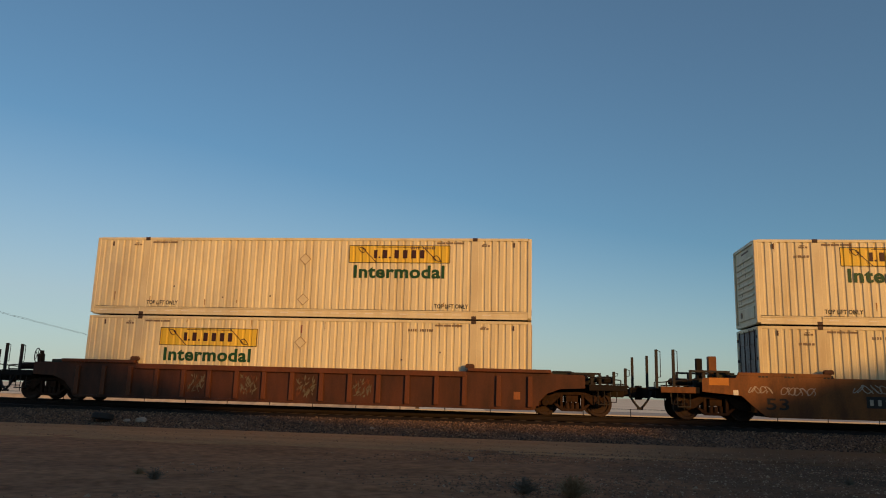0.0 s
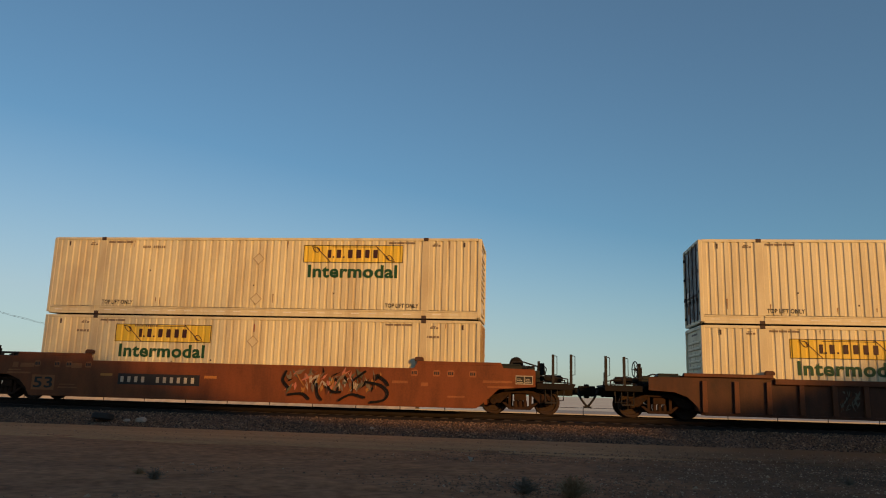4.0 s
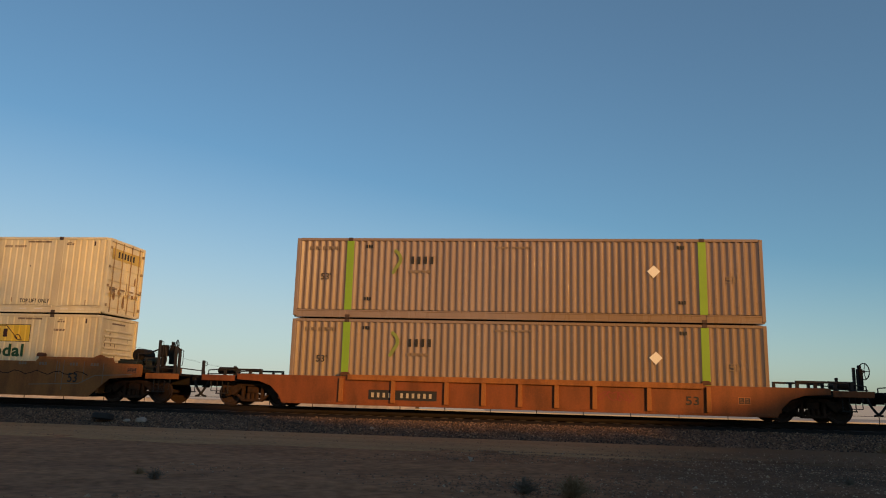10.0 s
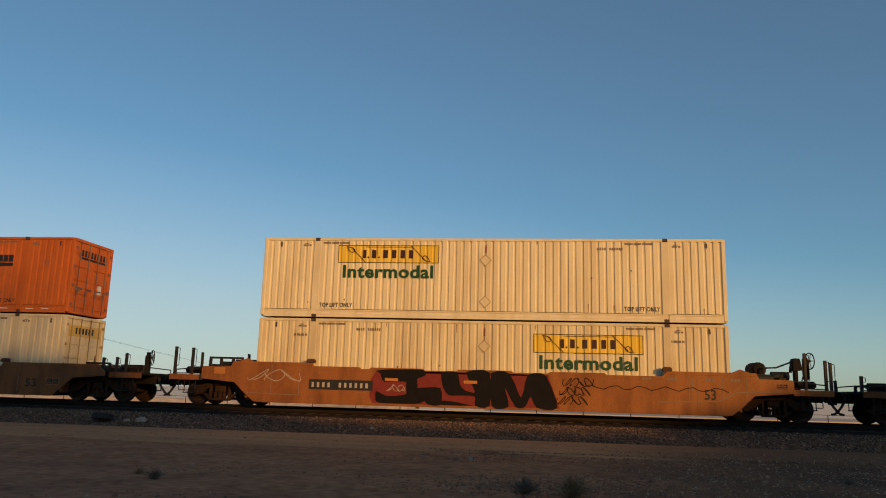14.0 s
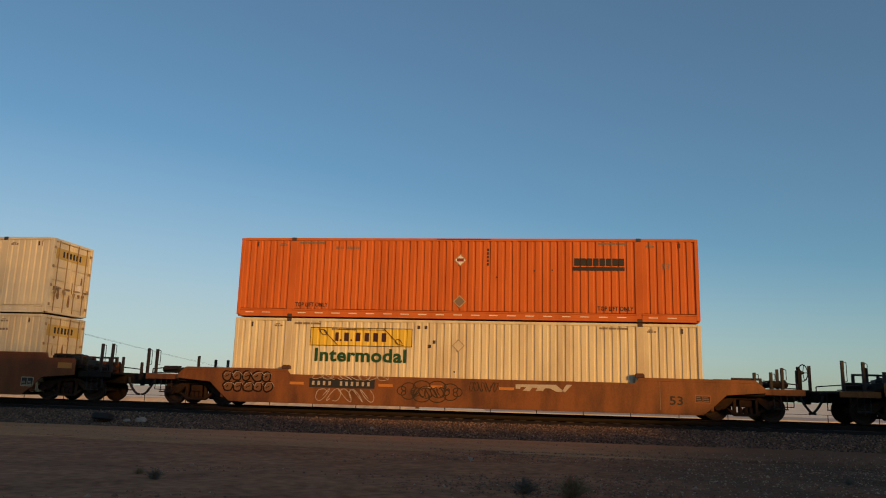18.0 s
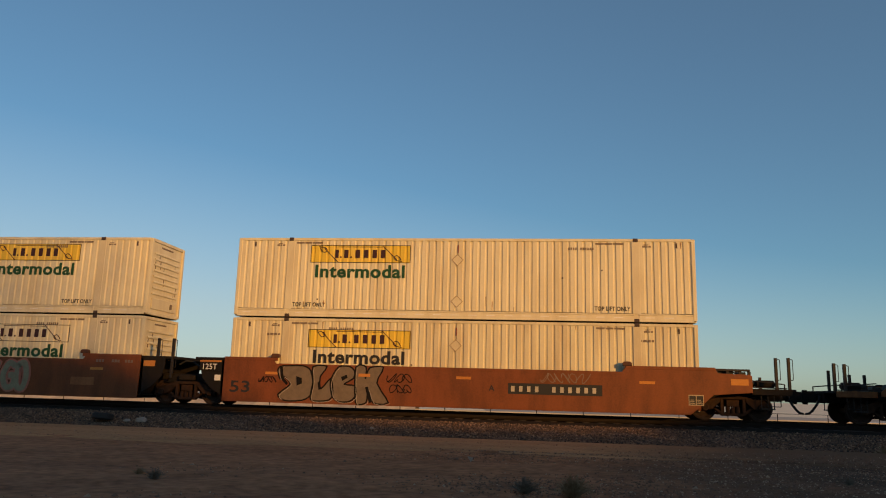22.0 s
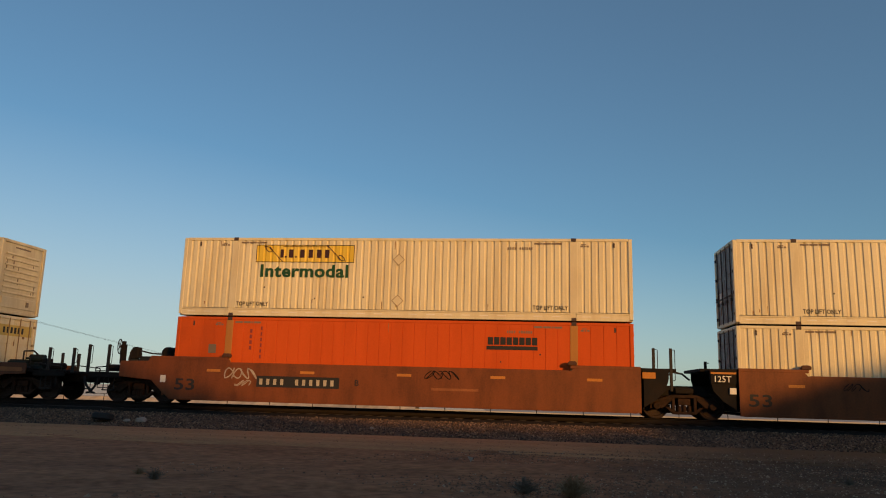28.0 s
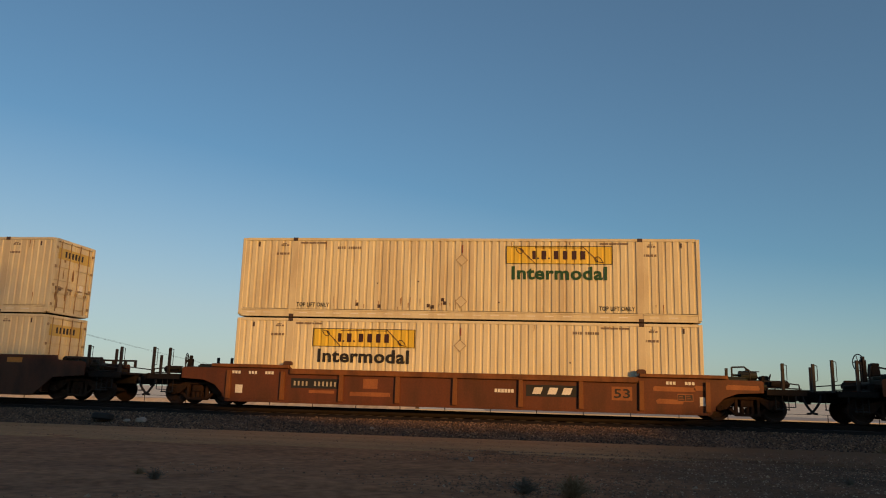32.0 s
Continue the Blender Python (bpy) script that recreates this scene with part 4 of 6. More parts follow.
def common_marks(box, ink=INK, lift=True, seed=0, strip=True):
    """Lift warnings, stack limit lines, weight marks and number bars of a domestic box."""
    rng = random.Random(seed)
    if lift:
        put_text(box, "TOP LIFT ONLY", LIFT + 0.17, 0.37, 0.15, 1.2, ink, bold=0.022)
        put_text(box, "TOP LIFT ONLY", BOX_L - LIFT - 1.40, 0.37, 0.15, 1.2, ink, bold=0.022)
    for x in (LIFT + 0.2, BOX_L - LIFT - 1.35):
        put_bars(box, (0.28, 0.26, 0.06, 0.26), x, BOX_H - 0.21, 0.065)
    put_bars(box, [0.05] * 4 + [-0.06] + [0.05] * 6, 3.55 if seed % 2 else 11.9, BOX_H - 0.40, 0.09)
    for x in (0.60, BOX_L - 0.64):
        put_bars(box, (0.06,), x, BOX_H - 0.32, 0.17, CASTING)
    for x in (1.45, BOX_L - 1.75):
        put_bars(box, (0.10, 0.05, 0.08), x, BOX_H - 0.30, 0.06)
        put_bars(box, (0.16,), x + 0.04, BOX_H - 0.22, 0.025)
        if seed % 3 == 0:
            put_bars(box, (0.08, 0.12, 0.10, 0.08), x - 0.15, BOX_H - 0.62, 0.08)
    if strip:
        put_bars(box, (0.035,), 8.05, BOX_H - 0.52, 0.28, INK_RED)
    for _ in range(3):
        put_bars(box, (0.05,), rng.uniform(2.4, 13.5), rng.uniform(0.5, 1.8), 0.05, CASTING)


def white_box(label, x_sign, top, left, seed, plain=False, ink=INK_GREEN, drop=0.0):
    box = container(label, WHITE_B if seed % 2 else WHITE, "fine", left, sign=DULL_YELLOW, rust=5 + seed, rods=ROD_TAN)
    common_marks(box, INK_GREY if not top else INK, True, seed, seed % 3 != 1)
    if x_sign is not None:
        zs = BOX_H - (0.26 if top else 0.31) - drop
        brand_panel(box, x_sign, zs, "fine", Y_MARK, WHITE if plain else YELLOW, WHITE if plain else PALE_YELLOW)
        put_text(box, "Intermodal", x_sign + 0.2, zs - 1.19, 0.47, 3.26, ink, 0.010, 0.031, "lettering")
    placard_frame(box, 8.05, BOX_H - (0.78 if top else 0.86), Y_MARK, box_white(seed))
    if top:
        placard_frame(box, 8.05, 0.62, Y_MARK, box_white(seed))
    return box


def box_white(seed):
    return WHITE_B if seed % 2 else WHITE


def rust_drips(box, n, x0, x1, seed, low=True):
    """Thin rust runs down a side sheet."""
    rng = random.Random(seed)
    for _ in range(n):
        x, h = rng.uniform(x0, x1), rng.uniform(0.08, 0.34)
        z = rng.uniform(0.27, 0.5) if low or rng.random() < 0.6 else BOX_H - 0.12 - h
        w = rng.uniform(0.008, 0.022)
        part("rust_streak", Shape().prism([(x - w, z + h), (x - w * 0.4, z), (x + w * 0.4, z), (x + w, z + h)], 0.009, 0.0145), DRIP, box, "thin rust streak")


def extra_marks(box):
    """Placards, a weight column and a length mark on the upper orange box."""
    for z, m in ((BOX_H - 0.78, PALE), (0.62, INK_GREY)):
        p = placard_frame(box, 8.05, z, Y_MARK, m)
        if z > 1:
            part("placard_stripe", Shape().box(7.93, 8.17, -0.006, -0.0005, z - 0.05, z + 0.06), INK_RED, p)
    for k in range(5):
        put_bars(box, (0.07,), 8.98, BOX_H - 0.45 - 0.13 * k, 0.09, INK)
    put_text(box, "53'", 14.95, BOX_H - 1.05, 0.2, 0.0, INK_GREY)
    put_bars(box, (1.9,), 7.2, BOX_H - 0.055, 0.045, INK_RED, y=-0.001)
    s = Shape().box(BOX_L - 0.020, BOX_L - 0.012, 0.5, 2.1, 2.12, 2.2)
    for k in range(8):
        s.box(BOX_L - 0.020, BOX_L - 0.012, 0.5 + 0.205 * k, 0.62 + 0.205 * k, 2.24, 2.48)
    part("company_mark", s, INK, box, "dark block mark on the doors")


def orange_box(label, paint, kind, logo_x, logo_z, left, seed, post=None):
    box = container(label, paint, kind, left, end_paint=paint, post_paint=post, slots=PALE, rods=DOOR_BROWN)
    common_marks(box, INK, kind == "fine", seed, False)
    g = part("company_mark", bars((0.185,) * 8, 0.26, 0.03), INK, box, "black block company mark", (logo_x, 0.012, BOX_H - logo_z))
    part("company_mark_line", Shape().box(-0.04, 1.7, -0.004, 0, -0.17, -0.04), INK, g)
    return box


def grey_box(label, seed):
    box = container(label, GREY, "deep", "ribs", DOOR_BROWN, rust=12, post_paint=BAND_GREEN, slots=None)
    for x in (2.55, 13.35):
        put_bars(box, (0.07, 0.05, 0.07), x, BOX_H - 0.36, 0.12, INK)
        put_bars(box, (0.07, 0.05, 0.07), x, 0.62, 0.12, INK)
    arc = [(3.62, BOX_H - 0.45), (3.78, BOX_H - 0.62), (3.80, BOX_H - 0.85), (3.68, BOX_H - 1.05), (3.56, BOX_H - 1.25)]
    part("green_mark", Shape().ribbon(smooth(arc, 4), 0.12, 0.012), DULL_GREEN, box, "faded green curved company mark")
    put_bars(box, (0.1, 0.1, 0.1, 0.1), 4.2, BOX_H - 0.93, 0.27, INK, gap=0.13, name="company_mark")
    put_bars(box, (0.12, 0.14, 0.1, 0.12, 0.14), 4.15, BOX_H - 1.25, 0.10, INK_GREY)
    put_bars(box, [0.1, 0.16, 0.12, -0.05, 0.12, 0.1, 0.16, 0.12, 0.1], 7.2, BOX_H - 0.36, 0.07, INK_GREY)
    put_bars(box, [0.07] * 4 + [-0.05] + [0.07] * 6, 0.5, BOX_H - 0.42, 0.12)
    put_text(box, "53'", 14.95, 1.35, 0.24, 0.0, INK_GREY, 0.002)
    put_text(box, "53'", 0.95, 1.35, 0.24, 0.0, INK, 0.002)
    q = part("placard_holder", Shape().prism([(12.35, BOX_H - 1.13), (12.56, BOX_H - 1.36), (12.78, BOX_H - 1.13), (12.57, BOX_H - 0.92)], 0.0, 0.012), PALE, box, "white diamond placard")
    return box


# ---- marks on the car sides ----
NEAR = -1.55


def car_text(car, text, x, z, h, material, w=0.0, patch=None):
    if patch:
        part("number_patch", Shape().box(x - 0.07, x + (w or h * 1.5) + 0.07, NEAR - 0.004, NEAR, z - 0.07, z + h + 0.07), patch, car)
    return part("lettering", lettering(text, h, w, 0.016), material, car, at=(x, NEAR - 0.005, z))


def reporting_bars(car, x, z, w, h=0.2, patch=INK):
    """A dark patch with pale bars in place of the car's number."""
    p = part("number_patch", Shape().box(x - 0.1, x + w + 0.1, NEAR - 0.004, NEAR, z - 0.08, z + h + 0.08), patch, car, "black patch with pale bars")
    k = w / 11.4
    part("number_mark", bars([k * 0.46] * 4 + [-k * 0.6] + [k * 0.46] * 6, h * 0.92, k * 0.58, NEAR - 0.008), PALE_BAR, p, at=(x, 0, z)).matrix_basis = Matrix.Translation((x, 0, z))
    return p


def side_bits(car, xs, z, w=0.45, h=0.09, material=REFLECT):
    for x in xs:
        part("reflector", Shape().box(x, x + w, NEAR - 0.005, NEAR, z, z + h), material, car, "amber reflector strip")


def stencil_dots(car, xs, z, material=PALE_BAR):
    for x in xs:
        part("stencil", bars((0.08, 0.08, 0.08), 0.10, 0.03, NEAR - 0.005), material, car, at=(x, 0, z))


def data_plate(car, x, z, w=0.50, h=0.25, rim=None):
    p = part("data_plate", Shape().box(x, x + w, NEAR - 0.006, NEAR, z, z + h), rim or PATCH, car, "framed black data plate with small marks")
    f = (w - 0.075) / 2
    for a in (0.025, 0.05 + f):
        q = part("plate_field", Shape().box(x + a, x + a + f, NEAR - 0.010, NEAR - 0.006, z + 0.03, z + h - 0.03), INK, p)
        for k in range(3):
            part("plate_line", Shape().box(x + a + 0.02, x + a + f * (0.9 - 0.12 * k), NEAR - 0.013, NEAR - 0.010, z + 0.055 + 0.055 * k, z + 0.075 + 0.055 * k), rim or PATCH, q)


def length_plate(car, x, z, size=0.24):
    """A small touched-up square with a dark stencil."""
    p = part("stencil_plate", Shape().prism([(x + 0.03, z), (x + size - 0.03, z), (x + size, z + 0.04), (x + size, z + size - 0.06), (x + size - 0.05, z + size - 0.02), (x + 0.03, z + size - 0.03), (x, z + size - 0.07), (x, z + 0.03)], NEAR - 0.004, NEAR), PATCH, car, "touched-up square with a dark stencil")
    part("stencil", bars((0.05, 0.035, 0.05), 0.10, 0.02, NEAR - 0.007), INK, p, at=(x + 0.03, 0, z + 0.06))


def shards(car, x0, x1, z0, z1, n, seed, materials, label, long=0.6):
    """A dense patch of overlapping spray strokes with pointed ends."""
    rng = random.Random(seed)
    for k in range(n):
        x, z = rng.uniform(x0, x1), rng.uniform(z0, z1)
        a, l, w = rng.uniform(0.4, 2.3), rng.uniform(0.33, 1.0) * long, rng.uniform(0.08, 0.27) * long
        ux, uz, vx, vz = math.cos(a) * l / 2, math.sin(a) * l / 2, -math.sin(a) * w / 2, math.cos(a) * w / 2
        y = NEAR - 0.002 - 0.0006 * k
        part("spray_stroke", Shape().prism([(x - ux, z - uz), (x - vx, z - vz), (x + ux, z + uz), (x + vx, z + vz)], y - 0.002, y), materials[k % len(materials)], car, label)


def smooth(pts, n=5):
    """A rounder stroke through the same points."""
    out = []
    for i in range(len(pts) - 1):
        p0, p1, p2, p3 = pts[max(i - 1, 0)], pts[i], pts[i + 1], pts[min(i + 2, len(pts) - 1)]
        for k in range(n):
            u = k / n
            out.append(tuple(0.5 * (2 * p1[a] + (p2[a] - p0[a]) * u + (2 * p0[a] - 5 * p1[a] + 4 * p2[a] - p3[a]) * u * u + (3 * p1[a] - p0[a] - 3 * p2[a] + p3[a]) * u ** 3) for a in (0, 1)))
    return out + [tuple(pts[-1])]


def tag_strokes(car, x, z, w, h, seed, material=PALE_SPRAY, line=0.03, n=5, label="thin spray-painted scrawl"):
    """A loose spray scrawl of looping strokes."""
    rng = random.Random(seed)
    s = Shape()
    for i in range(n):
        cx = x + w * (i + 0.5) / n
        pts, a = [], rng.uniform(0, 6)
        for k in range(9):
            a += rng.uniform(0.5, 1.1)
            pts.append((cx + w / n * 0.62 * math.cos(a), z + h / 2 + h * 0.48 * math.sin(a * 1.3 + i)))
        s.ribbon(smooth(pts, 4), line, NEAR - 0.004)
    return part("spray_scrawl", s, material, car, label)


def cloud_scrawl(car, x, z, a, b, r, n, material, line, turn=0.0):
    """A ring of small spray-painted loops, like the rim of a cloud."""
    pts = []
    for k in range(16 * n + 1):
        u = 2 * math.pi * k / (16 * n) + turn
        pts.append((x + a * math.cos(u) + r * math.cos(n * u), z + b * math.sin(u) + r * 0.8 * math.sin(n * u)))
    return part("spray_scrawl", Shape().ribbon(pts, line, NEAR - 0.004), material, car, "looping dark spray-painted scrawl")


def block_letter(car, strokes, x, z, w, h, fill, edge, fat, rim, label, soft=True, lift=0.0):
    """Fat spray-painted strokes with a darker rim."""
    place = [smooth([(x + u * w, z + v * h) for u, v in st]) if soft else [(x + u * w, z + v * h) for u, v in st] for st in strokes]
    a, b = Shape(), Shape()
    for i, st in enumerate(place):
        a.ribbon(st, fat + 2 * rim, NEAR - lift - 0.0045 * i)
        b.ribbon(st, fat, NEAR - lift - 0.018 - 0.0045 * i)
    p = part("spray_letter", a, edge, car, label)
    part("spray_fill", b, fill, p)
    return p


def ring(pts, n=4):
    """A rounded closed outline through the points."""
    m = len(pts)
    out = []
    for i in range(m):
        p0, p1, p2, p3 = pts[i - 1], pts[i], pts[(i + 1) % m], pts[(i + 2) % m]
        for k in range(n):
            u = k / n
            out.append(tuple(0.5 * (2 * p1[a] + 0.8 * (p2[a] - p0[a]) * u + (1.6 * p0[a] - 4.4 * p1[a] + 3.6 * p2[a] - 0.8 * p3[a]) * u * u + (2.4 * p1[a] - 0.8 * p0[a] - 2.4 * p2[a] + 0.8 * p3[a]) * u ** 3) for a in (0, 1)))
    return out


def painted(car, pts, material, label, lift=0.002, name="spray_fill"):
    """A flat painted area on the car side, kept to the side's own height."""
    return part(name, Shape().prism(pts, NEAR - lift - 0.002, NEAR - lift), material, car, label)


def bubble(car, pts, fill, edge, rim, label, lift):
    o = ring([(x, max(z, 0.24)) for x, z in pts], 3)
    p = painted(car, o, fill, label, lift, "spray_letter")
    part("spray_outline", Shape().ribbon(o + o[:1], rim, NEAR - lift - 0.002), edge, p)
    part("spray_glint", Shape().ribbon([(x + 0.05, z - 0.03) for x, z in o[: len(o) // 2]], rim * 0.3, NEAR - lift - 0.006), PALE_SPRAY, p)
    return p


# ---- the train ----
# Middle of each car at the time when the leading distance is zero.
HALF = BOX_L / 2
MID = {"a": 23.574 + HALF, "b": HALF, "c": -23.509 + HALF, "d": -47.021 + HALF, "e": -70.394 + HALF, "f": -93.947 + HALF,
       "g": -117.792 + HALF, "h": -136.979 + HALF, "i": -156.453 + HALF, "j": -179.897 + HALF, "k": -203.402 + HALF}
RUN = [(0.0, -16.198), (1.5, -8.022), (2.5, -2.591), (4.5, 8.301), (5.5, 13.779), (6.0, 16.536), (6.5, 19.459), (7.5, 24.943), (8.5, 30.41), (9.0, 33.093),
       (10.0, 38.538), (11.0, 44.016), (12.0, 49.571), (13.0, 55.096), (14.0, 60.697), (14.5, 63.497), (16.5, 74.801), (17.5, 80.507), (19.0, 89.12),
       (20.0, 94.966), (21.0, 100.851), (22.0, 106.809), (23.0, 112.779), (24.0, 118.833), (25.0, 124.97), (27.5, 140.52), (28.5, 146.837), (29.5, 153.167),
       (30.5, 159.606), (31.5, 166.084), (32.0, 169.365)]
LOWER, UPPER = 0.255, 3.168
CARS, BOXES = {}, []


def load(car, lower, upper, low_shift=0.0, top_shift=0.0):
    BOXES.extend([(lower, car, LOWER, low_shift), (upper, car, UPPER, top_shift)])


def post_set(car, e, near=(), far=()):
    for x, z in near:
        stanchion(car, e * x, -1.27, 1.0, z, True)
    for x, z in far:
        stanchion(car, e * x, 1.25, 1.0, z)


def reservoir(car, x, z, r=0.24, y=-0.55):
    s = Shape().turned([(0, 0.0), (0, r * 0.7), (0.06, r), (0.86, r), (0.92, r * 0.7), (0.92, 0.0)], 0, 14)
    p = part("air_tank", s, GRIME, car, "round black air tank", (x, y, z))
    part("tank_stand", Shape().box(-0.12, 0.12, 0.1, 0.7, -z + 1.1, 0.0), RUST, p)
    return p


def brake_gear(car, x, z, e):
    """A raised brake stand with a sloping cylinder, a wheel gear box and its lever rods."""
    p = part("brake_stand", Shape().box(-0.06, 0.06, -0.1, 0.1, 0.0, z - 1.0).prism([(-0.16, z - 1.45), (0.16, z - 1.40), (0.12, z - 1.0), (-0.10, z - 1.02)], -0.16, 0.16).mesh("brake_stand", 0.02), GRIME, car, "black raised brake stand", (x, -0.7, 1.0))
    part("brake_cylinder", Shape().rod((-e * 0.2, 0.1, 0.5), (-e * 0.75, 0.1, 0.5), 0.15, 12).rod((-e * 0.75, 0.1, 0.5), (-e * 0.95, 0.1, 0.5), 0.04, 8), DARK_GEAR, p, "dark brake cylinder")
    part("brake_rod", Shape().path([(-e * 0.1, 0, z - 1.12), (-e * 0.6, 0, 0.78), (-e * 1.0, 0, 0.76), (-e * 1.0, 0, 0.3)], 0.03), STEEL, p)
    part("brake_rod", Shape().path([(e * 0.05, -0.15, 0.0), (e * 0.2, -0.15, 0.55), (e * 0.12, -0.15, z - 1.1)], 0.02), STEEL, p)
    part("grab_iron", Shape().path([(-e * 0.5, -0.3, 0.05), (-e * 0.5, -0.3, 0.62), (-e * 0.2, -0.3, 0.62)], 0.018), STEEL, p)
    return p


def deck_rail(car, x0, x1, z0, z1):
    """A low table-like rail frame over an end deck."""
    for y in (-1.2, 1.2):
        s = Shape().box(x0, x1, y - 0.05, y + 0.05, z1 - 0.07, z1)
        for k in (0.03, 0.35, 0.7, 0.97):
            x = x0 + (x1 - x0) * k
            s.box(x - 0.05, x + 0.05, y - 0.04, y + 0.04, z0, z1 - 0.07)
        part("deck_rail", s.mesh("deck_rail", 0.01), STEEL, car, "low steel rail frame over the deck")


def build_cars():
    c = CARS["a"] = well_car("weathered orange-brown well car with a stencilled 53", CAR_OLD, "slope", "slope", 1.43, 1.56)
    car_text(c, "53", -8.0, 0.40, 0.37, INK, 0.70)
    tag_strokes(c, -8.5, 0.92, 0.7, 0.22, 1, PALE_SPRAY, 0.025, 4)
    tag_strokes(c, -7.5, 0.88, 1.0, 0.24, 2, PALE_SPRAY, 0.025, 5)
    tag_strokes(c, -5.3, 1.0, 1.6, 0.26, 3, PALE_SPRAY, 0.03, 6)
    reporting_bars(c, -4.85, 0.62, 2.6)
    side_bits(c, (-9.75,), 1.14, 0.62, 0.24)
    stencil_dots(c, (-8.2, -7.4, -6.2), 1.42, INK)
    part("notice", Shape().box(-9.0, -8.84, NEAR - 0.005, NEAR, 0.84, 1.0), PALE, c)
    post_set(c, -1, ((11.36, 2.27), (10.81, 2.28)), ((11.30, 2.18), (10.2, 1.4)))
    part("stack_post", Shape().box(-10.0, -9.8, -0.9, -0.7, 1.1, 2.02).mesh("stack_post", 0.015), GRIME, c, "short square steel post")
    part("stack_post", Shape().box(-9.60, -9.34, -0.9, -0.64, 1.1, 2.10).mesh("stack_post", 0.015), CAR_OLD, c, "short square rusty post")
    deck_rail(c, -10.3, -9.0, 1.25, 1.62)

    c = CARS["b"] = well_car("dark red-brown ribbed well car, grimy", CAR_DARK, "arch", "arch", 1.37, 1.49,
                             (-8.1, -7.1, -6.1, -5.1, -4.1, -3.15, -2.15, -1.15, -0.15, 0.9, 1.9, 2.9, 3.9, 4.9, 5.85, 7.0, 8.05), rib_paint=CAR_BROWN)
    for k, x in enumerate((-3.95, -2.0, 0.05, 2.05)):
        shards(c, x, x + 0.6, 0.46, 1.04, 40, 10 + k, (DULL_SPRAY, CAR_BROWN, DULL_SPRAY), "faded olive spray patch", 0.3)
    part("notice", Shape().box(7.5, 7.72, NEAR - 0.005, NEAR, 0.5, 0.75), PATCH, c)
    post_set(c, 1, ((11.2, 1.62), (10.82, 1.50)), ((10.85, 1.45), (11.75, 2.12)))
    post_set(c, -1, ((10.6, 2.0), (11.2, 2.02)), ((11.0, 1.55),))
    deck_rail(c, 9.4, 10.4, 1.05, 1.45)
    brake_wheel(c, -10.2, -0.9, 1.6)

    c = CARS["c"] = well_car("red-brown well car with spray-painted lettering on its side", CAR_RED, "arch", "slope", 1.44, 1.69)
    car_text(c, "53", -8.05, 0.44, 0.39, INK, 0.74, PATCH)
    reporting_bars(c, -4.72, 0.72, 2.85, 0.22)
    side_bits(c, (-5.5, -1.6), 0.92)
    wild = "spray-painted wild lettering in cream, olive, ochre and black"
    shards(c, 1.45, 4.75, 0.62, 1.26, 90, 77, (OLIVE_SPRAY, OCHRE_SPRAY, SPRAY_BLACK, SILVER, CAR_BROWN, PINK_SPRAY), wild, 0.5)
    shards(c, 2.1, 4.2, 0.72, 1.12, 34, 78, (PALE_SPRAY, PALE_SPRAY, SILVER), wild, 0.42)
    for pts in ([(1.4, 1.25), (1.3, 0.95), (1.5, 0.7)], [(1.5, 0.45), (2.0, 0.5), (2.25, 0.32)], [(2.5, 0.85), (2.55, 0.5), (2.7, 0.3)], [(2.9, 0.75), (3.05, 0.6), (3.35, 0.58)], [(3.3, 0.3), (3.55, 0.45), (3.8, 0.52), (4.2, 0.42)],
                [(4.2, 0.95), (4.75, 0.85), (5.0, 0.6), (4.85, 0.35), (4.4, 0.27)], [(3.8, 1.0), (4.05, 1.2), (4.2, 1.3)], [(4.6, 1.2), (4.9, 1.0), (5.0, 0.85)]):
        part("spray_stroke", Shape().ribbon(smooth(pts, 4), 0.075, NEAR - 0.082), SPRAY_BLACK, c, wild)
    for x in (-7.97, -7.21, -6.75, -6.0, 5.87, 6.64, 7.12, 7.87):
        length_plate(c, x - 0.12, 1.19)
    for x0, x1, z0, z1 in ((-8.95, -8.72, 1.14, 1.34), (-8.65, -8.1, 1.16, 1.31), (-6.65, -6.25, 1.16, 1.34), (-9.15, -8.2, 0.92, 0.99), (-9.1, -8.6, 1.03, 1.08), (-7.1, -6.35, 0.44, 0.50), (-7.05, -6.45, 0.56, 0.60), (5.1, 5.65, 0.93, 1.02), (6.1, 6.35, 0.85, 0.98), (7.0, 7.6, 0.5, 0.56), (8.2, 9.2, 1.02, 1.1), (8.35, 9.25, 0.86, 0.92)):
        painted(c, [(x0, z0), (x1, z0 + 0.01), (x1, z1), (x0 + 0.03, z1)], PATCH, "fresh touch-up paint", 0.002, "touch_up")
    data_plate(c, 9.31, 1.0, 0.58, 0.29, PALE_BAR)
    reservoir(c, 9.3, 1.72)
    post_set(c, 1, ((10.56, 2.03), (11.16, 2.04)), ((10.1, 1.9),))
    post_set(c, -1, ((11.13, 2.06), (10.56, 2.07)), ((9.4, 1.95), (8.9, 1.95)))
    brake_gear(c, 10.15, 1.75, 1)
    brake_wheel(c, -10.45, -0.6, 1.78)
    deck_rail(c, -9.7, -8.4, 1.4, 1.72)

    c = CARS["d"] = well_car("faded rust-orange ribbed low well car", CAR_RUST, "arch", "arch", 1.17, 1.12, (-6.11, -4.3, -2.47, -1.22, 0.0, 1.2, 2.44, 4.19, 6.07), rib_paint=CAR_ORANGE)
    reporting_bars(c, -5.05, 0.44, 2.15, 0.17)
    car_text(c, "53", 5.36, 0.48, 0.28, INK, 0.42)
    data_plate(c, 7.0, 0.54, 0.39, 0.24)
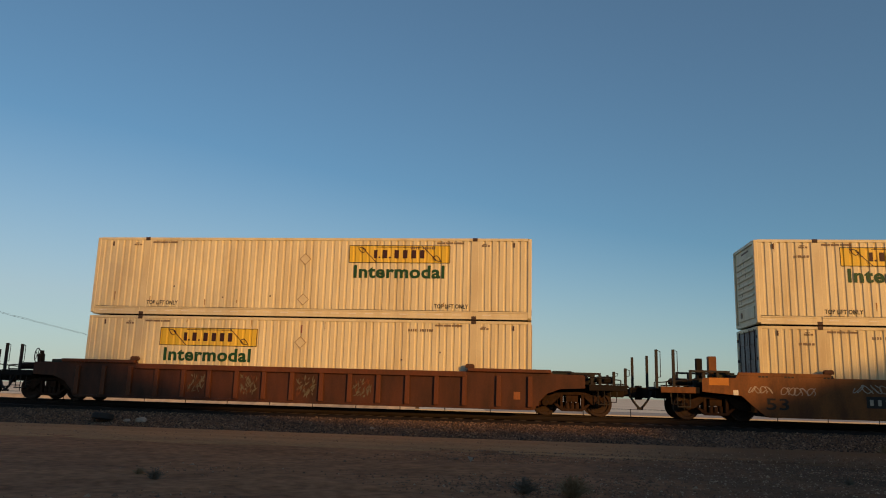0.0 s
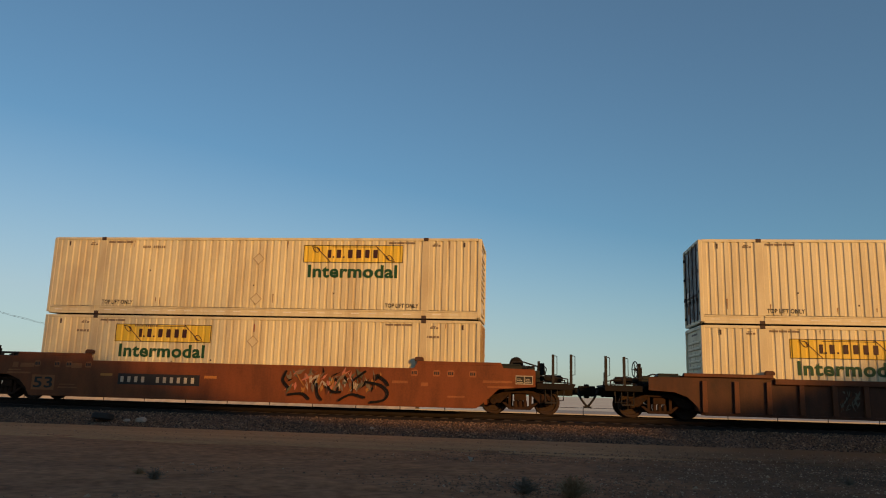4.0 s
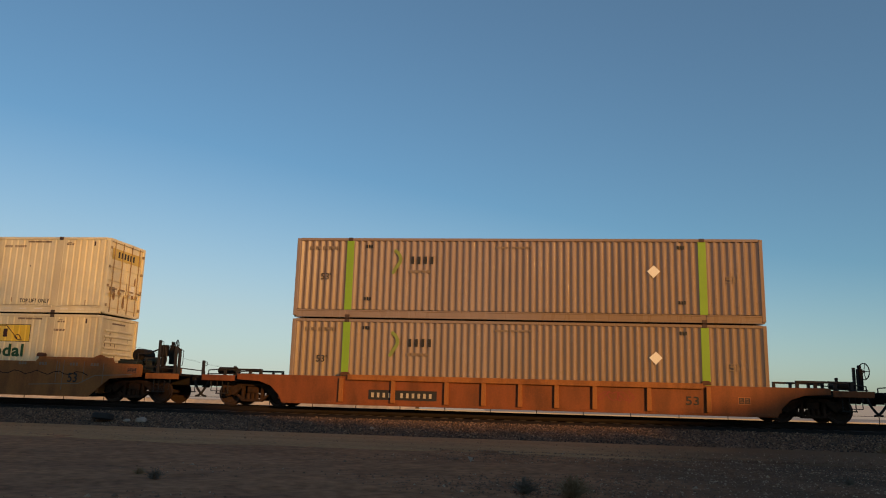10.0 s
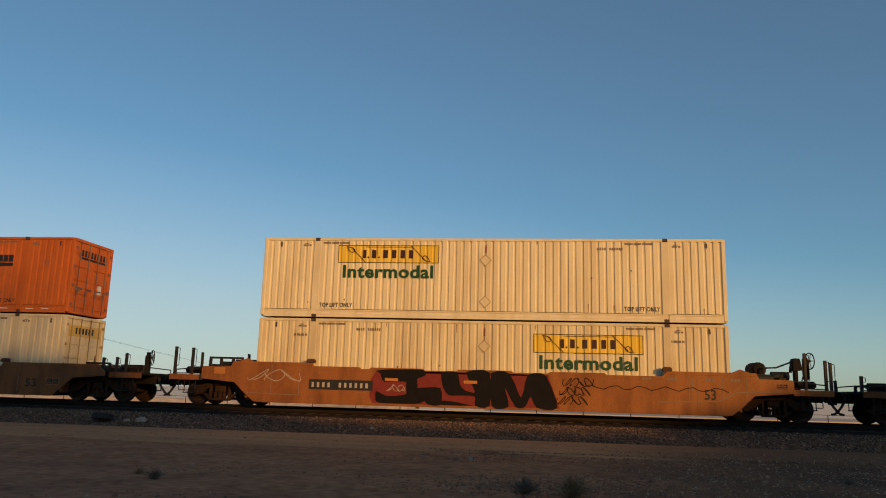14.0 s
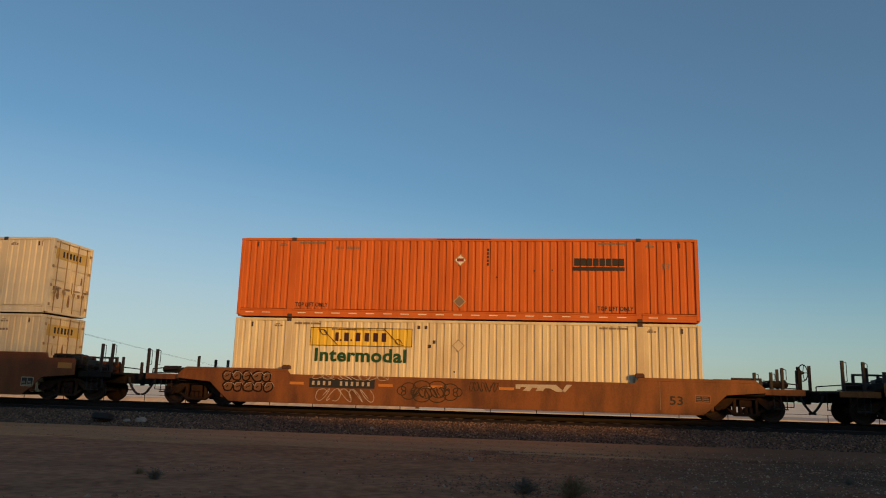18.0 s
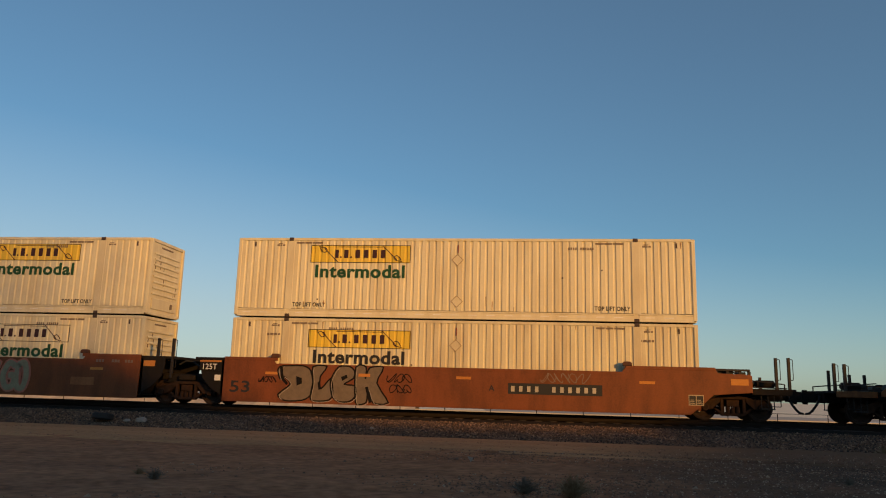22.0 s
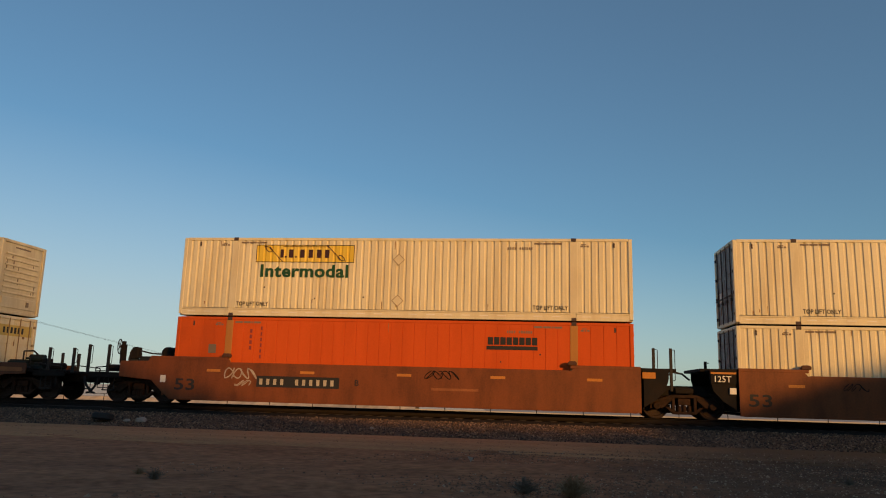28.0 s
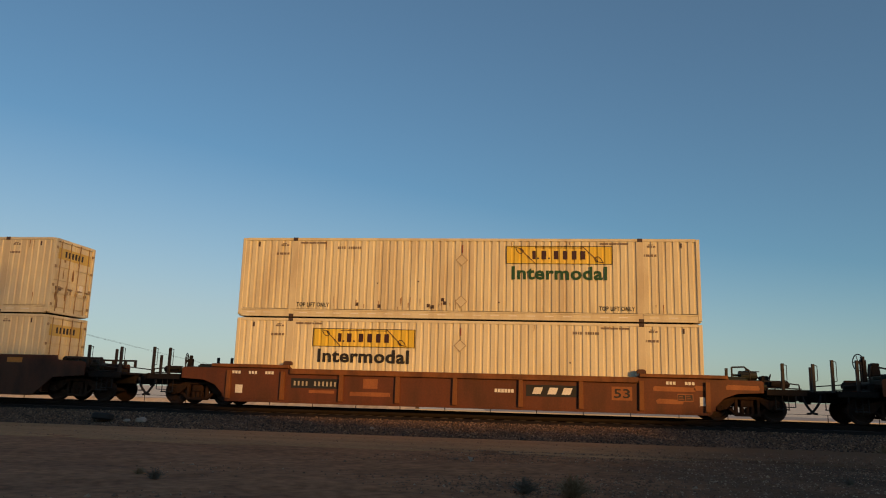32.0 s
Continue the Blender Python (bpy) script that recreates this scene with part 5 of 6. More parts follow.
    part("chalk_mark", Shape().ribbon([(3.55, 0.88), (3.72, 0.68), (3.55, 0.5)], 0.03, NEAR - 0.004), INK_RED, c)
    tag_strokes(c, 2.6, 0.55, 0.9, 0.3, 31, INK_RED, 0.025, 3, "faint red chalk scrawl")
    deck_rail(c, 8.9, 10.65, 1.0, 1.36)
    deck_rail(c, -10.5, -9.1, 1.0, 1.30)
    brake_wheel(c, 11.25, -0.7, 1.72)
    post_set(c, 1, ((10.6, 1.34),), ((11.7, 1.92), (11.1, 1.55)))
    post_set(c, -1, ((11.25, 1.55),), ((11.1, 1.45),))

    c = CARS["e"] = well_car("yellow-orange well car with black and red spray lettering", CAR_ORANGE, "slope", "slope", 1.37, 1.54)
    reporting_bars(c, -5.95, 0.73, 2.05, 0.18)
    car_text(c, "53", 7.17, 0.66, 0.33, INK, 0.36)
    fat = "black and dark red spray-painted block lettering"
    painted(c, [(-3.88, 1.06), (-3.91, 0.48), (-3.79, 0.24), (2.52, 0.24), (2.14, 1.32), (0.93, 1.34), (-3.66, 1.35)], SPRAY_RED, "dark red spray cloud behind lettering", 0.001, "spray_cloud")
    for k, pts in enumerate(([(-3.6, 1.36), (-3.53, 1.2), (-3.4, 0.97), (-2.67, 0.99), (-2.64, 0.76), (-2.26, 0.8), (-2.26, 1.09), (-2.0, 1.21), (-2.06, 1.4), (-2.96, 1.4)],
                             [(-3.66, 0.65), (-3.69, 0.42), (-3.53, 0.26), (-2.26, 0.26), (-2.0, 0.36), (-1.87, 0.25), (-1.46, 0.25), (-1.46, 0.81), (-2.26, 0.79), (-2.64, 0.75), (-2.64, 0.57), (-3.28, 0.49)],
                             [(-1.43, 1.33), (-1.4, 0.91), (-1.2, 0.59), (-0.73, 0.58), (-0.29, 0.55), (-0.28, 0.26), (0.2, 0.26), (0.18, 1.37), (-0.6, 1.37), (-0.29, 0.72), (-0.6, 0.74), (-0.79, 0.92), (-0.92, 1.35)],
                             [(-1.43, 0.39), (-1.43, 0.25), (-0.4, 0.25), (-0.6, 0.3), (-0.98, 0.37)],
                             [(0.26, 1.35), (0.28, 0.25), (0.84, 0.25), (0.71, 0.88), (1.06, 0.26), (1.38, 0.26), (1.57, 0.6), (1.77, 0.25), (2.44, 0.25), (2.08, 1.3), (1.47, 1.32), (1.25, 0.56), (0.87, 1.34)])):
        painted(c, ring(pts, 3), SPRAY_BLACK, fat, 0.004 + 0.0003 * k, "spray_letter")
    for x, z in ((-3.38, 1.0), (-0.68, 0.98)):
        part("reflector", Shape().box(x, x + 0.45, NEAR - 0.012, NEAR - 0.002, z, z + 0.1), REFLECT, c, "amber reflector strip")
    tag_strokes(c, -3.3, 0.66, 0.6, 0.22, 44, PALE_SPRAY, 0.02, 3)
    for x in (-4.0, -0.98, 2.09, -6.2):
        part("top_pad", Shape().prism([(x, 1.36), (x + 2.0, 1.36), (x + 1.9, 1.44), (x + 0.12, 1.44)], NEAR - 0.004, NEAR + 0.1).mesh("top_pad", 0.008), CAR_ORANGE, c, "welded pad along the top edge")
    part("end_gusset", Shape().prism([(8.0, 1.53), (8.7, 1.53), (8.32, 1.66)], NEAR + 0.0, NEAR + 0.06), CAR_ORANGE, c)
    part("end_gusset", Shape().prism([(-8.7, 1.53), (-8.05, 1.53), (-8.3, 1.66)], NEAR + 0.0, NEAR + 0.06), CAR_ORANGE, c)
    for pts in ([(6.97, 1.5), (6.95, 0.39)], [(6.8, 1.35), (6.8, 0.94)], [(-7.4, 1.5), (-7.4, 0.5)], [(-6.4, 1.5), (-6.4, 0.45)], [(-8.3, 0.48), (-6.4, 0.44)]):
        part("weld_line", Shape().ribbon(pts, 0.022, NEAR - 0.003), INK_GREY, c)
    for k in range(3):
        tag_strokes(c, 2.45 + k * 0.1, 0.38 + k * 0.3, 0.95, 0.28, 40 + k, SPRAY_BLACK, 0.025, 4)
    part("drawn_line", Shape().ribbon([(3.3 + 0.22 * k, 0.98 + 0.07 * math.sin(1.7 * k)) for k in range(22)], 0.025, NEAR - 0.004), SPRAY_BLACK, c, "thin wavy black line")
    part("weld_line", Shape().ribbon([(5.7, 0.55), (7.6, 0.62), (8.2, 0.92), (9.6, 0.98)], 0.03, NEAR - 0.004), INK_GREY, c)
    for x in (6.7, 7.75, 8.5):
        part("weld_line", Shape().ribbon([(x, 0.65), (x, 1.4)], 0.02, NEAR - 0.004), INK_GREY, c)
    data_plate(c, 9.40, 1.03, 0.38, 0.22)
    stencil_dots(c, (5.2, 6.0, 7.2, 8.0), 1.25, INK_GREY)
    tag_strokes(c, -8.2, 0.9, 1.8, 0.4, 47, PALE_SPRAY, 0.025, 3)
    side_bits(c, (-9.5,), 1.1, 0.4, 0.22)
    reservoir(c, 9.2, 1.72)
    brake_gear(c, 10.3, 2.10, 1)
    brake_wheel(c, 10.78, -0.7, 2.02)
    post_set(c, 1, ((10.42, 2.24), (11.05, 2.02), (11.2, 1.95)), ())
    post_set(c, -1, ((10.46, 2.0), (11.1, 2.03)), ((11.25, 1.95), (9.35, 1.92)))
    deck_rail(c, -9.85, -8.6, 1.35, 1.70)

    c = CARS["f"] = well_car("orange-brown low well car covered in thin spray scrawls", CAR_OLD, "flat", "flat", 1.13, 1.31)
    rng = random.Random(12)
    for row in (0, 1):
        for k in range(5):
            x, z, w, h = -8.3 + 0.36 * k + 0.06 * row, 0.88 - 0.36 * row, 0.34 + rng.uniform(-0.04, 0.05), 0.33
            o = [(x + w * (0.5 + 0.52 * math.cos(a) + rng.uniform(-0.07, 0.07)), z + h * (0.5 + 0.52 * math.sin(a) + rng.uniform(-0.07, 0.07))) for a in (0.4, 1.2, 2.0, 2.9, 3.8, 4.6, 5.5)]
            b = bubble(c, o, TAG_BROWN, SPRAY_BLACK, 0.05, "brown spray-painted bubble outlined in black", 0.002 + 0.001 * (k + 5 * row))
            part("spray_stroke", Shape().ribbon([(x + 0.12, z + 0.13), (x + 0.2 + rng.uniform(-0.03, 0.05), z + 0.19)], 0.03, NEAR - 0.016), SPRAY_BLACK, b)
    reporting_bars(c, -5.05, 0.80, 2.1, 0.15)
    tag_strokes(c, -4.85, 0.26, 1.95, 0.44, 53, PALE_SPRAY, 0.024, 5)
    tag_strokes(c, -5.0, 1.0, 2.6, 0.16, 54, PALE_SPRAY, 0.02, 8)
    cloud_scrawl(c, -0.95, 0.68, 0.98, 0.26, 0.13, 11, TAG_DARK, 0.035)
    cloud_scrawl(c, -0.95, 0.66, 0.60, 0.14, 0.08, 8, TAG_DARK, 0.03, 0.4)
    tag_strokes(c, -1.5, 0.5, 1.2, 0.3, 55, TAG_DARK, 0.035, 6)
    tag_strokes(c, 0.42, 0.72, 0.95, 0.32, 56, TAG_DARK, 0.022, 7)
    side_bits(c, (-5.85, -2.72, -1.02, 1.4), 0.80, 0.5)
    painted(c, [(1.95, 1.0), (1.95, 0.86), (2.1, 0.85), (2.12, 0.92), (2.3, 0.91), (2.2, 0.80), (2.42, 0.79), (2.5, 0.90), (2.68, 0.89), (2.62, 0.80), (2.85, 0.81), (2.95, 0.90), (3.1, 0.89), (3.3, 0.79), (3.58, 0.78), (3.28, 1.02)],
            PALE_BAR, "torn white paint patch with ragged teeth", name="white_patch")
    painted(c, [(3.46, 0.78), (3.58, 0.78), (3.82, 1.03), (3.63, 1.03)], PALE_BAR, "slanted white paint stroke", name="white_patch")
    car_text(c, "53", 6.95, 0.47, 0.28, INK, 0.42)
    data_plate(c, 7.75, 0.55)
    part("weld_line", Shape().ribbon([(6.65, 0.3), (6.65, 1.2)], 0.02, NEAR - 0.004), INK_GREY, c)
    brake_wheel(c, 11.36, -0.9, 1.62)
    post_set(c, 1, ((9.71, 1.58), (10.23, 1.6), (10.58, 1.75)), ((11.2, 1.8),))
    post_set(c, -1, ((10.93, 1.92), (11.25, 1.94)), ((10.5, 1.8), (9.8, 1.67), (9.3, 1.67)))
    deck_rail(c, 9.0, 9.95, 1.1, 1.40)

    c = CARS["g"] = well_car("red-orange articulated well car unit with grey spray lettering", CAR_RED, "joint", "slope", 1.49, 1.69, edges=(7.87, 8.25))
    car_text(c, "53", -7.6, 0.48, 0.40, INK, 0.72)
    dl = "grey spray-painted bubble lettering outlined in black"
    forms = ([(-5.72, 1.42), (-5.9, 1.3), (-5.81, 0.98), (-5.66, 1.05), (-5.43, 0.8), (-5.85, 0.44), (-5.59, 0.24), (-5.0, 0.26), (-4.68, 0.44), (-4.62, 0.82), (-4.72, 1.27), (-4.99, 1.44)],
             [(-4.65, 1.42), (-4.62, 0.89), (-4.69, 0.44), (-4.61, 0.26), (-4.09, 0.28), (-3.9, 0.47), (-3.99, 1.03), (-4.33, 0.67), (-4.37, 1.08), (-4.15, 1.44)],
             [(-3.74, 1.43), (-4.0, 0.97), (-3.93, 0.46), (-3.7, 0.26), (-3.31, 0.27), (-3.08, 0.49), (-3.14, 0.8), (-3.51, 0.85), (-3.2, 1.05), (-3.17, 1.3), (-3.35, 1.45)],
             [(-3.13, 1.44), (-3.09, 0.25), (-2.72, 0.25), (-2.67, 0.69), (-2.48, 0.25), (-1.95, 0.27), (-2.37, 0.92), (-2.16, 1.45), (-2.64, 1.43), (-2.78, 1.06), (-2.77, 1.45)])
    for k, pts in enumerate(forms):
        bubble(c, pts, SILVER, SPRAY_BLACK, 0.05, dl, 0.002 + 0.002 * k)
    for pts in ([(-5.22, 1.08), (-5.19, 0.76), (-5.01, 0.83), (-5.02, 1.02)], [(-3.63, 1.09), (-3.59, 0.96), (-3.4, 1.07), (-3.44, 1.17)], [(-4.45, 0.89), (-4.4, 0.63), (-4.31, 0.67), (-4.37, 0.91)]):
        painted(c, pts, SPRAY_BLACK, "black letter counter", 0.018)
    part("spray_stroke", Shape().ribbon([(-5.78, 1.38), (-5.72, 1.0), (-5.55, 0.82)], 0.1, NEAR - 0.012), SPRAY_BLACK, c)
    part("spray_stroke", Shape().ribbon([(-2.72, 0.75), (-2.58, 0.28)], 0.1, NEAR - 0.018), SPRAY_BLACK, c)
    part("reflector", Shape().box(-3.02, -2.62, NEAR - 0.028, NEAR, 1.12, 1.22), REFLECT, c, "amber reflector strip")
    tag_strokes(c, -6.55, 0.85, 0.6, 0.2, 60, SPRAY_BLACK, 0.03, 4)
    tag_strokes(c, -2.0, 0.95, 0.8, 0.3, 61, SPRAY_BLACK, 0.03, 3)
    tag_strokes(c, -1.9, 0.6, 0.7, 0.28, 62, SPRAY_BLACK, 0.03, 3)
    car_text(c, "A", 1.45, 0.75, 0.20, INK)
    reporting_bars(c, 2.2, 0.76, 2.9, 0.20)
    side_bits(c, (-6.35, 0.35, 6.4), 1.12, 0.5)
    data_plate(c, 7.95, 0.47, 0.48, 0.34, PLACARD_EDGE)
    side_bits(c, (9.3,), 1.15, 0.55, 0.2)
    tag_strokes(c, 3.2, 1.08, 1.6, 0.32, 63, INK_GREY, 0.022, 7, "faint chalky scrawl")
    post_set(c, 1, ((11.2, 2.08), (10.8, 2.07)), ((10.2, 1.7), (11.0, 1.5)))
    deck_rail(c, 8.9, 10.0, 1.35, 1.68)

    c = CARS["h"] = well_car("red-orange middle well car unit with pale spray lettering", CAR_RED, "joint", "joint", 1.49, 1.69, edges=(8.13, 8.18))
    car_text(c, "53", -7.85, 0.48, 0.40, INK, 0.72)
    car_text(c, "C", -2.95, 0.78, 0.20, INK)
    p = part("company_panel", Shape().box(-1.45, 1.15, NEAR - 0.004, NEAR, 0.48, 1.04), INK, c, "black panel with slanted pale block marks")
    for x in (-1.15, -0.45, 0.3):
        part("block_mark", Shape().prism([(x, 0.60), (x + 0.42, 0.60), (x + 0.56, 0.94), (x + 0.12, 0.94)], NEAR - 0.008, NEAR - 0.004), PALE, p)
    sets = ([[(0.0, 1.0), (0.05, 0.0)], [(1.0, 1.05), (0.35, 0.58), (1.0, 0.0)], [(-0.5, 0.72), (-0.2, 0.92), (0.0, 1.04)]], [[(1.0, 0.95), (0.35, 0.97), (0.1, 0.5), (0.35, 0.03), (1.0, 0.08)], [(0.2, 0.5), (0.85, 0.52)]],
            [[(1.0, 0.9), (0.45, 1.0), (0.05, 0.5), (0.35, 0.03), (0.95, 0.08), (1.0, 0.48), (0.62, 0.5)]], [[(0.05, 0.95), (0.7, 1.02), (1.0, 0.5), (0.7, 0.0), (0.1, 0.06), (0.0, 0.5), (0.05, 0.9)]])
    for k, (st, x, w) in enumerate(zip(sets, (1.52, 2.33, 2.95, 3.52), (0.62, 0.42, 0.46, 0.36))):
        block_letter(c, st, x, 0.42, w, 0.86, PALE_GREEN, PINK_SPRAY, 0.21, 0.06, "pale green spray-painted lettering with faded pink edges", True, 0.003 * k)
    part("spray_stroke", Shape().ribbon([(3.62, 1.1), (3.66, 0.6)], 0.06, NEAR - 0.045), PINK_SPRAY, c, "thin pink spray line")
    tag_strokes(c, -4.9, 1.05, 0.7, 0.25, 67, SPRAY_BLACK, 0.02, 3)
    side_bits(c, (-6.6, -3.4, 0.1, 6.3), 1.12, 0.5)
    part("touch_up", Shape().box(5.6, 6.5, NEAR - 0.004, NEAR, 0.58, 0.86), PATCH, c)
    stencil_dots(c, (6.5, 7.1, 7.6), 1.4, INK_GREY)

    c = CARS["i"] = well_car("red-orange end well car unit, smooth sided and dusty", CAR_RED, "slope", "joint", 1.49, 1.66)
    car_text(c, "53", -7.85, 0.50, 0.40, INK, 0.74)
    tag_strokes(c, -6.0, 0.95, 1.1, 0.36, 70, PALE_SPRAY, 0.04, 4, "white spray-painted scrawl")
    tag_strokes(c, -5.6, 0.70, 0.5, 0.2, 71, PALE_SPRAY, 0.03, 2)
    reporting_bars(c, -4.75, 0.76, 2.75, 0.22)
    car_text(c, "B", -1.35, 0.80, 0.20, INK)
    side_bits(c, (-6.7, -3.3, 0.1, 3.3, 6.5), 1.16, 0.5)
    tag_strokes(c, 1.1, 1.1, 1.1, 0.28, 72, SPRAY_BLACK, 0.03, 4)
    part("touch_up", Shape().box(1.3, 2.9, NEAR - 0.004, NEAR, 0.72, 0.80), PATCH, c)
    part("notice", Shape().box(-8.4, -8.2, NEAR - 0.005, NEAR, 0.75, 1.0), PALE, c)
    brake_gear(c, -9.85, 2.0, -1)
    brake_wheel(c, -10.4, -0.9, 2.0)
    reservoir(c, -8.75, 1.80)
    post_set(c, -1, ((10.59, 2.05), (11.35, 2.04)), ((11.15, 1.9),))

    for key, ends in (("g", (-1,)), ("h", (-1, 1)), ("i", (1,))):
        c = CARS[key]
        for e in ends:
            if e < 0:
                dx = 0.33 if key == "g" else 0.1
                p = part("load_panel", Shape().box(-9.1 + dx, -8.3 + dx, NEAR + 0.02, NEAR + 0.056, 1.20, 1.58), GRIME, c, "black end panel with a weight stencil")
                part("lettering", lettering("125T", 0.20, 0.52, 0.008), PALE, p, at=(-8.98 + dx, NEAR + 0.015, 1.24))
                part("amber_strip", Shape().box(-9.1 + dx, -8.3 + dx, NEAR + 0.012, NEAR + 0.02, 1.50, 1.56), REFLECT, p)
                part("notice", Shape().box(-8.52 + dx, -8.32 + dx, NEAR - 0.004, NEAR + 0.05, 0.86, 1.06), PALE, c)
                for x in (-8.65 + dx, -8.1 + dx):
                    stanchion(c, x, 1.25, 1.6, 2.02, True)
            else:
                part("amber_strip", Shape().box(8.3, 8.72, NEAR + 0.02, NEAR + 0.056, 1.30, 1.50), REFLECT, c, "amber reflector strip")
                for x in (8.70, 9.26):
                    stanchion(c, x, -1.30, 0.9, 2.31, True)
                part("air_hose", Shape().path([(9.2, -0.6, 1.4), (9.45, -0.6, 1.55), (9.75, -0.55, 1.5), (10.0, -0.5, 1.3)], 0.035), RUBBER, c)
    for x in (9.76, -9.78):
        truck(CARS["h"], x)
        part("joint_casting", Shape().prism([(-0.95, 0.74), (0.95, 0.74), (0.62, 1.06), (-0.62, 1.06)], -0.9, 0.9).box(-0.3, 0.3, -1.12, -0.9, 0.84, 1.02).mesh("joint_casting", 0.03), GRIME, CARS["h"], "massive black joint casting over the shared truck", (x, 0, 0))

    c = CARS["j"] = well_car("brown panelled well car with touched-up patches", CAR_BROWN, "arch", "arch", 1.32, 1.44, (-8.1, -6.15, -4.07, -2.1, -0.14, 2.07, 4.05, 6.0, 8.1), rib_paint=CAR_OLD)
    reporting_bars(c, -5.75, 0.76, 1.55, 0.17)
    part("touch_up", Shape().box(-5.2, -4.3, NEAR - 0.004, NEAR, 0.52, 0.62), PATCH, c)
    part("touch_up", Shape().box(-3.75, -2.35, NEAR - 0.004, NEAR, 0.46, 0.60), PATCH, c)
    part("touch_up", Shape().box(-3.3, -2.8, NEAR - 0.004, NEAR, 0.72, 1.05), PATCH, c)
    p = part("company_panel", Shape().box(2.25, 3.95, NEAR - 0.004, NEAR, 0.62, 1.00), INK, c, "black panel with slanted pale block marks")
    for x in (2.45, 2.95, 3.42):
        part("block_mark", Shape().prism([(x, 0.70), (x + 0.28, 0.70), (x + 0.36, 0.92), (x + 0.08, 0.92)], NEAR - 0.008, NEAR - 0.004), PALE, p)
    car_text(c, "53", 5.12, 0.64, 0.30, INK, 0.52, PATCH)
    put_b = bars((0.09,) * 6, 0.12, 0.02, NEAR - 0.006)
    part("stencil", put_b, PALE, c, at=(1.2, 0, 0.72))
    for x, z, w in ((6.4, 0.9, 1.3), (6.5, 0.5, 0.8), (7.7, 0.95, 0.3), (8.7, 1.0, 1.0)):
        part("touch_up", Shape().prism([(x, z), (x + w, z), (x + w + 0.04, z + 0.05), (x + w, z + 0.14), (x + 0.04, z + 0.16), (x - 0.03, z + 0.1)], NEAR - 0.004, NEAR), PATCH, c)
    stencil_dots(c, (6.8, 7.4, -8.0, -7.4, -6.8), 1.12, PALE)
    data_plate(c, 7.15, 0.58)
    for x in (7.85, -7.85):
        part("notice", Shape().box(x, x + 0.26, NEAR - 0.006, NEAR, 0.46, 0.74), PALE, c)
    post_set(c, 1, ((10.55, 1.90), (11.5, 1.9)), ((9.4, 1.80), (10.1, 1.78)))
    post_set(c, -1, ((10.5, 1.98), (11.1, 2.0)), ((9.2, 1.75), (9.75, 1.75)))
    brake_wheel(c, -10.2, -0.5, 1.55)
    brake_gear(c, 10.1, 1.5, 1)

    c = CARS["k"] = well_car("dark brown well car with a rail-framed deck", CAR_DARK, "slope", "slope", 1.42, 1.60)
    side_bits(c, (6.9,), 1.32, 0.6, 0.18)
    deck_rail(c, 8.9, 10.4, 1.3, 1.58)
    post_set(c, 1, ((11.15, 1.98), (9.9, 2.02)), ((9.5, 2.0), (11.4, 1.8)))


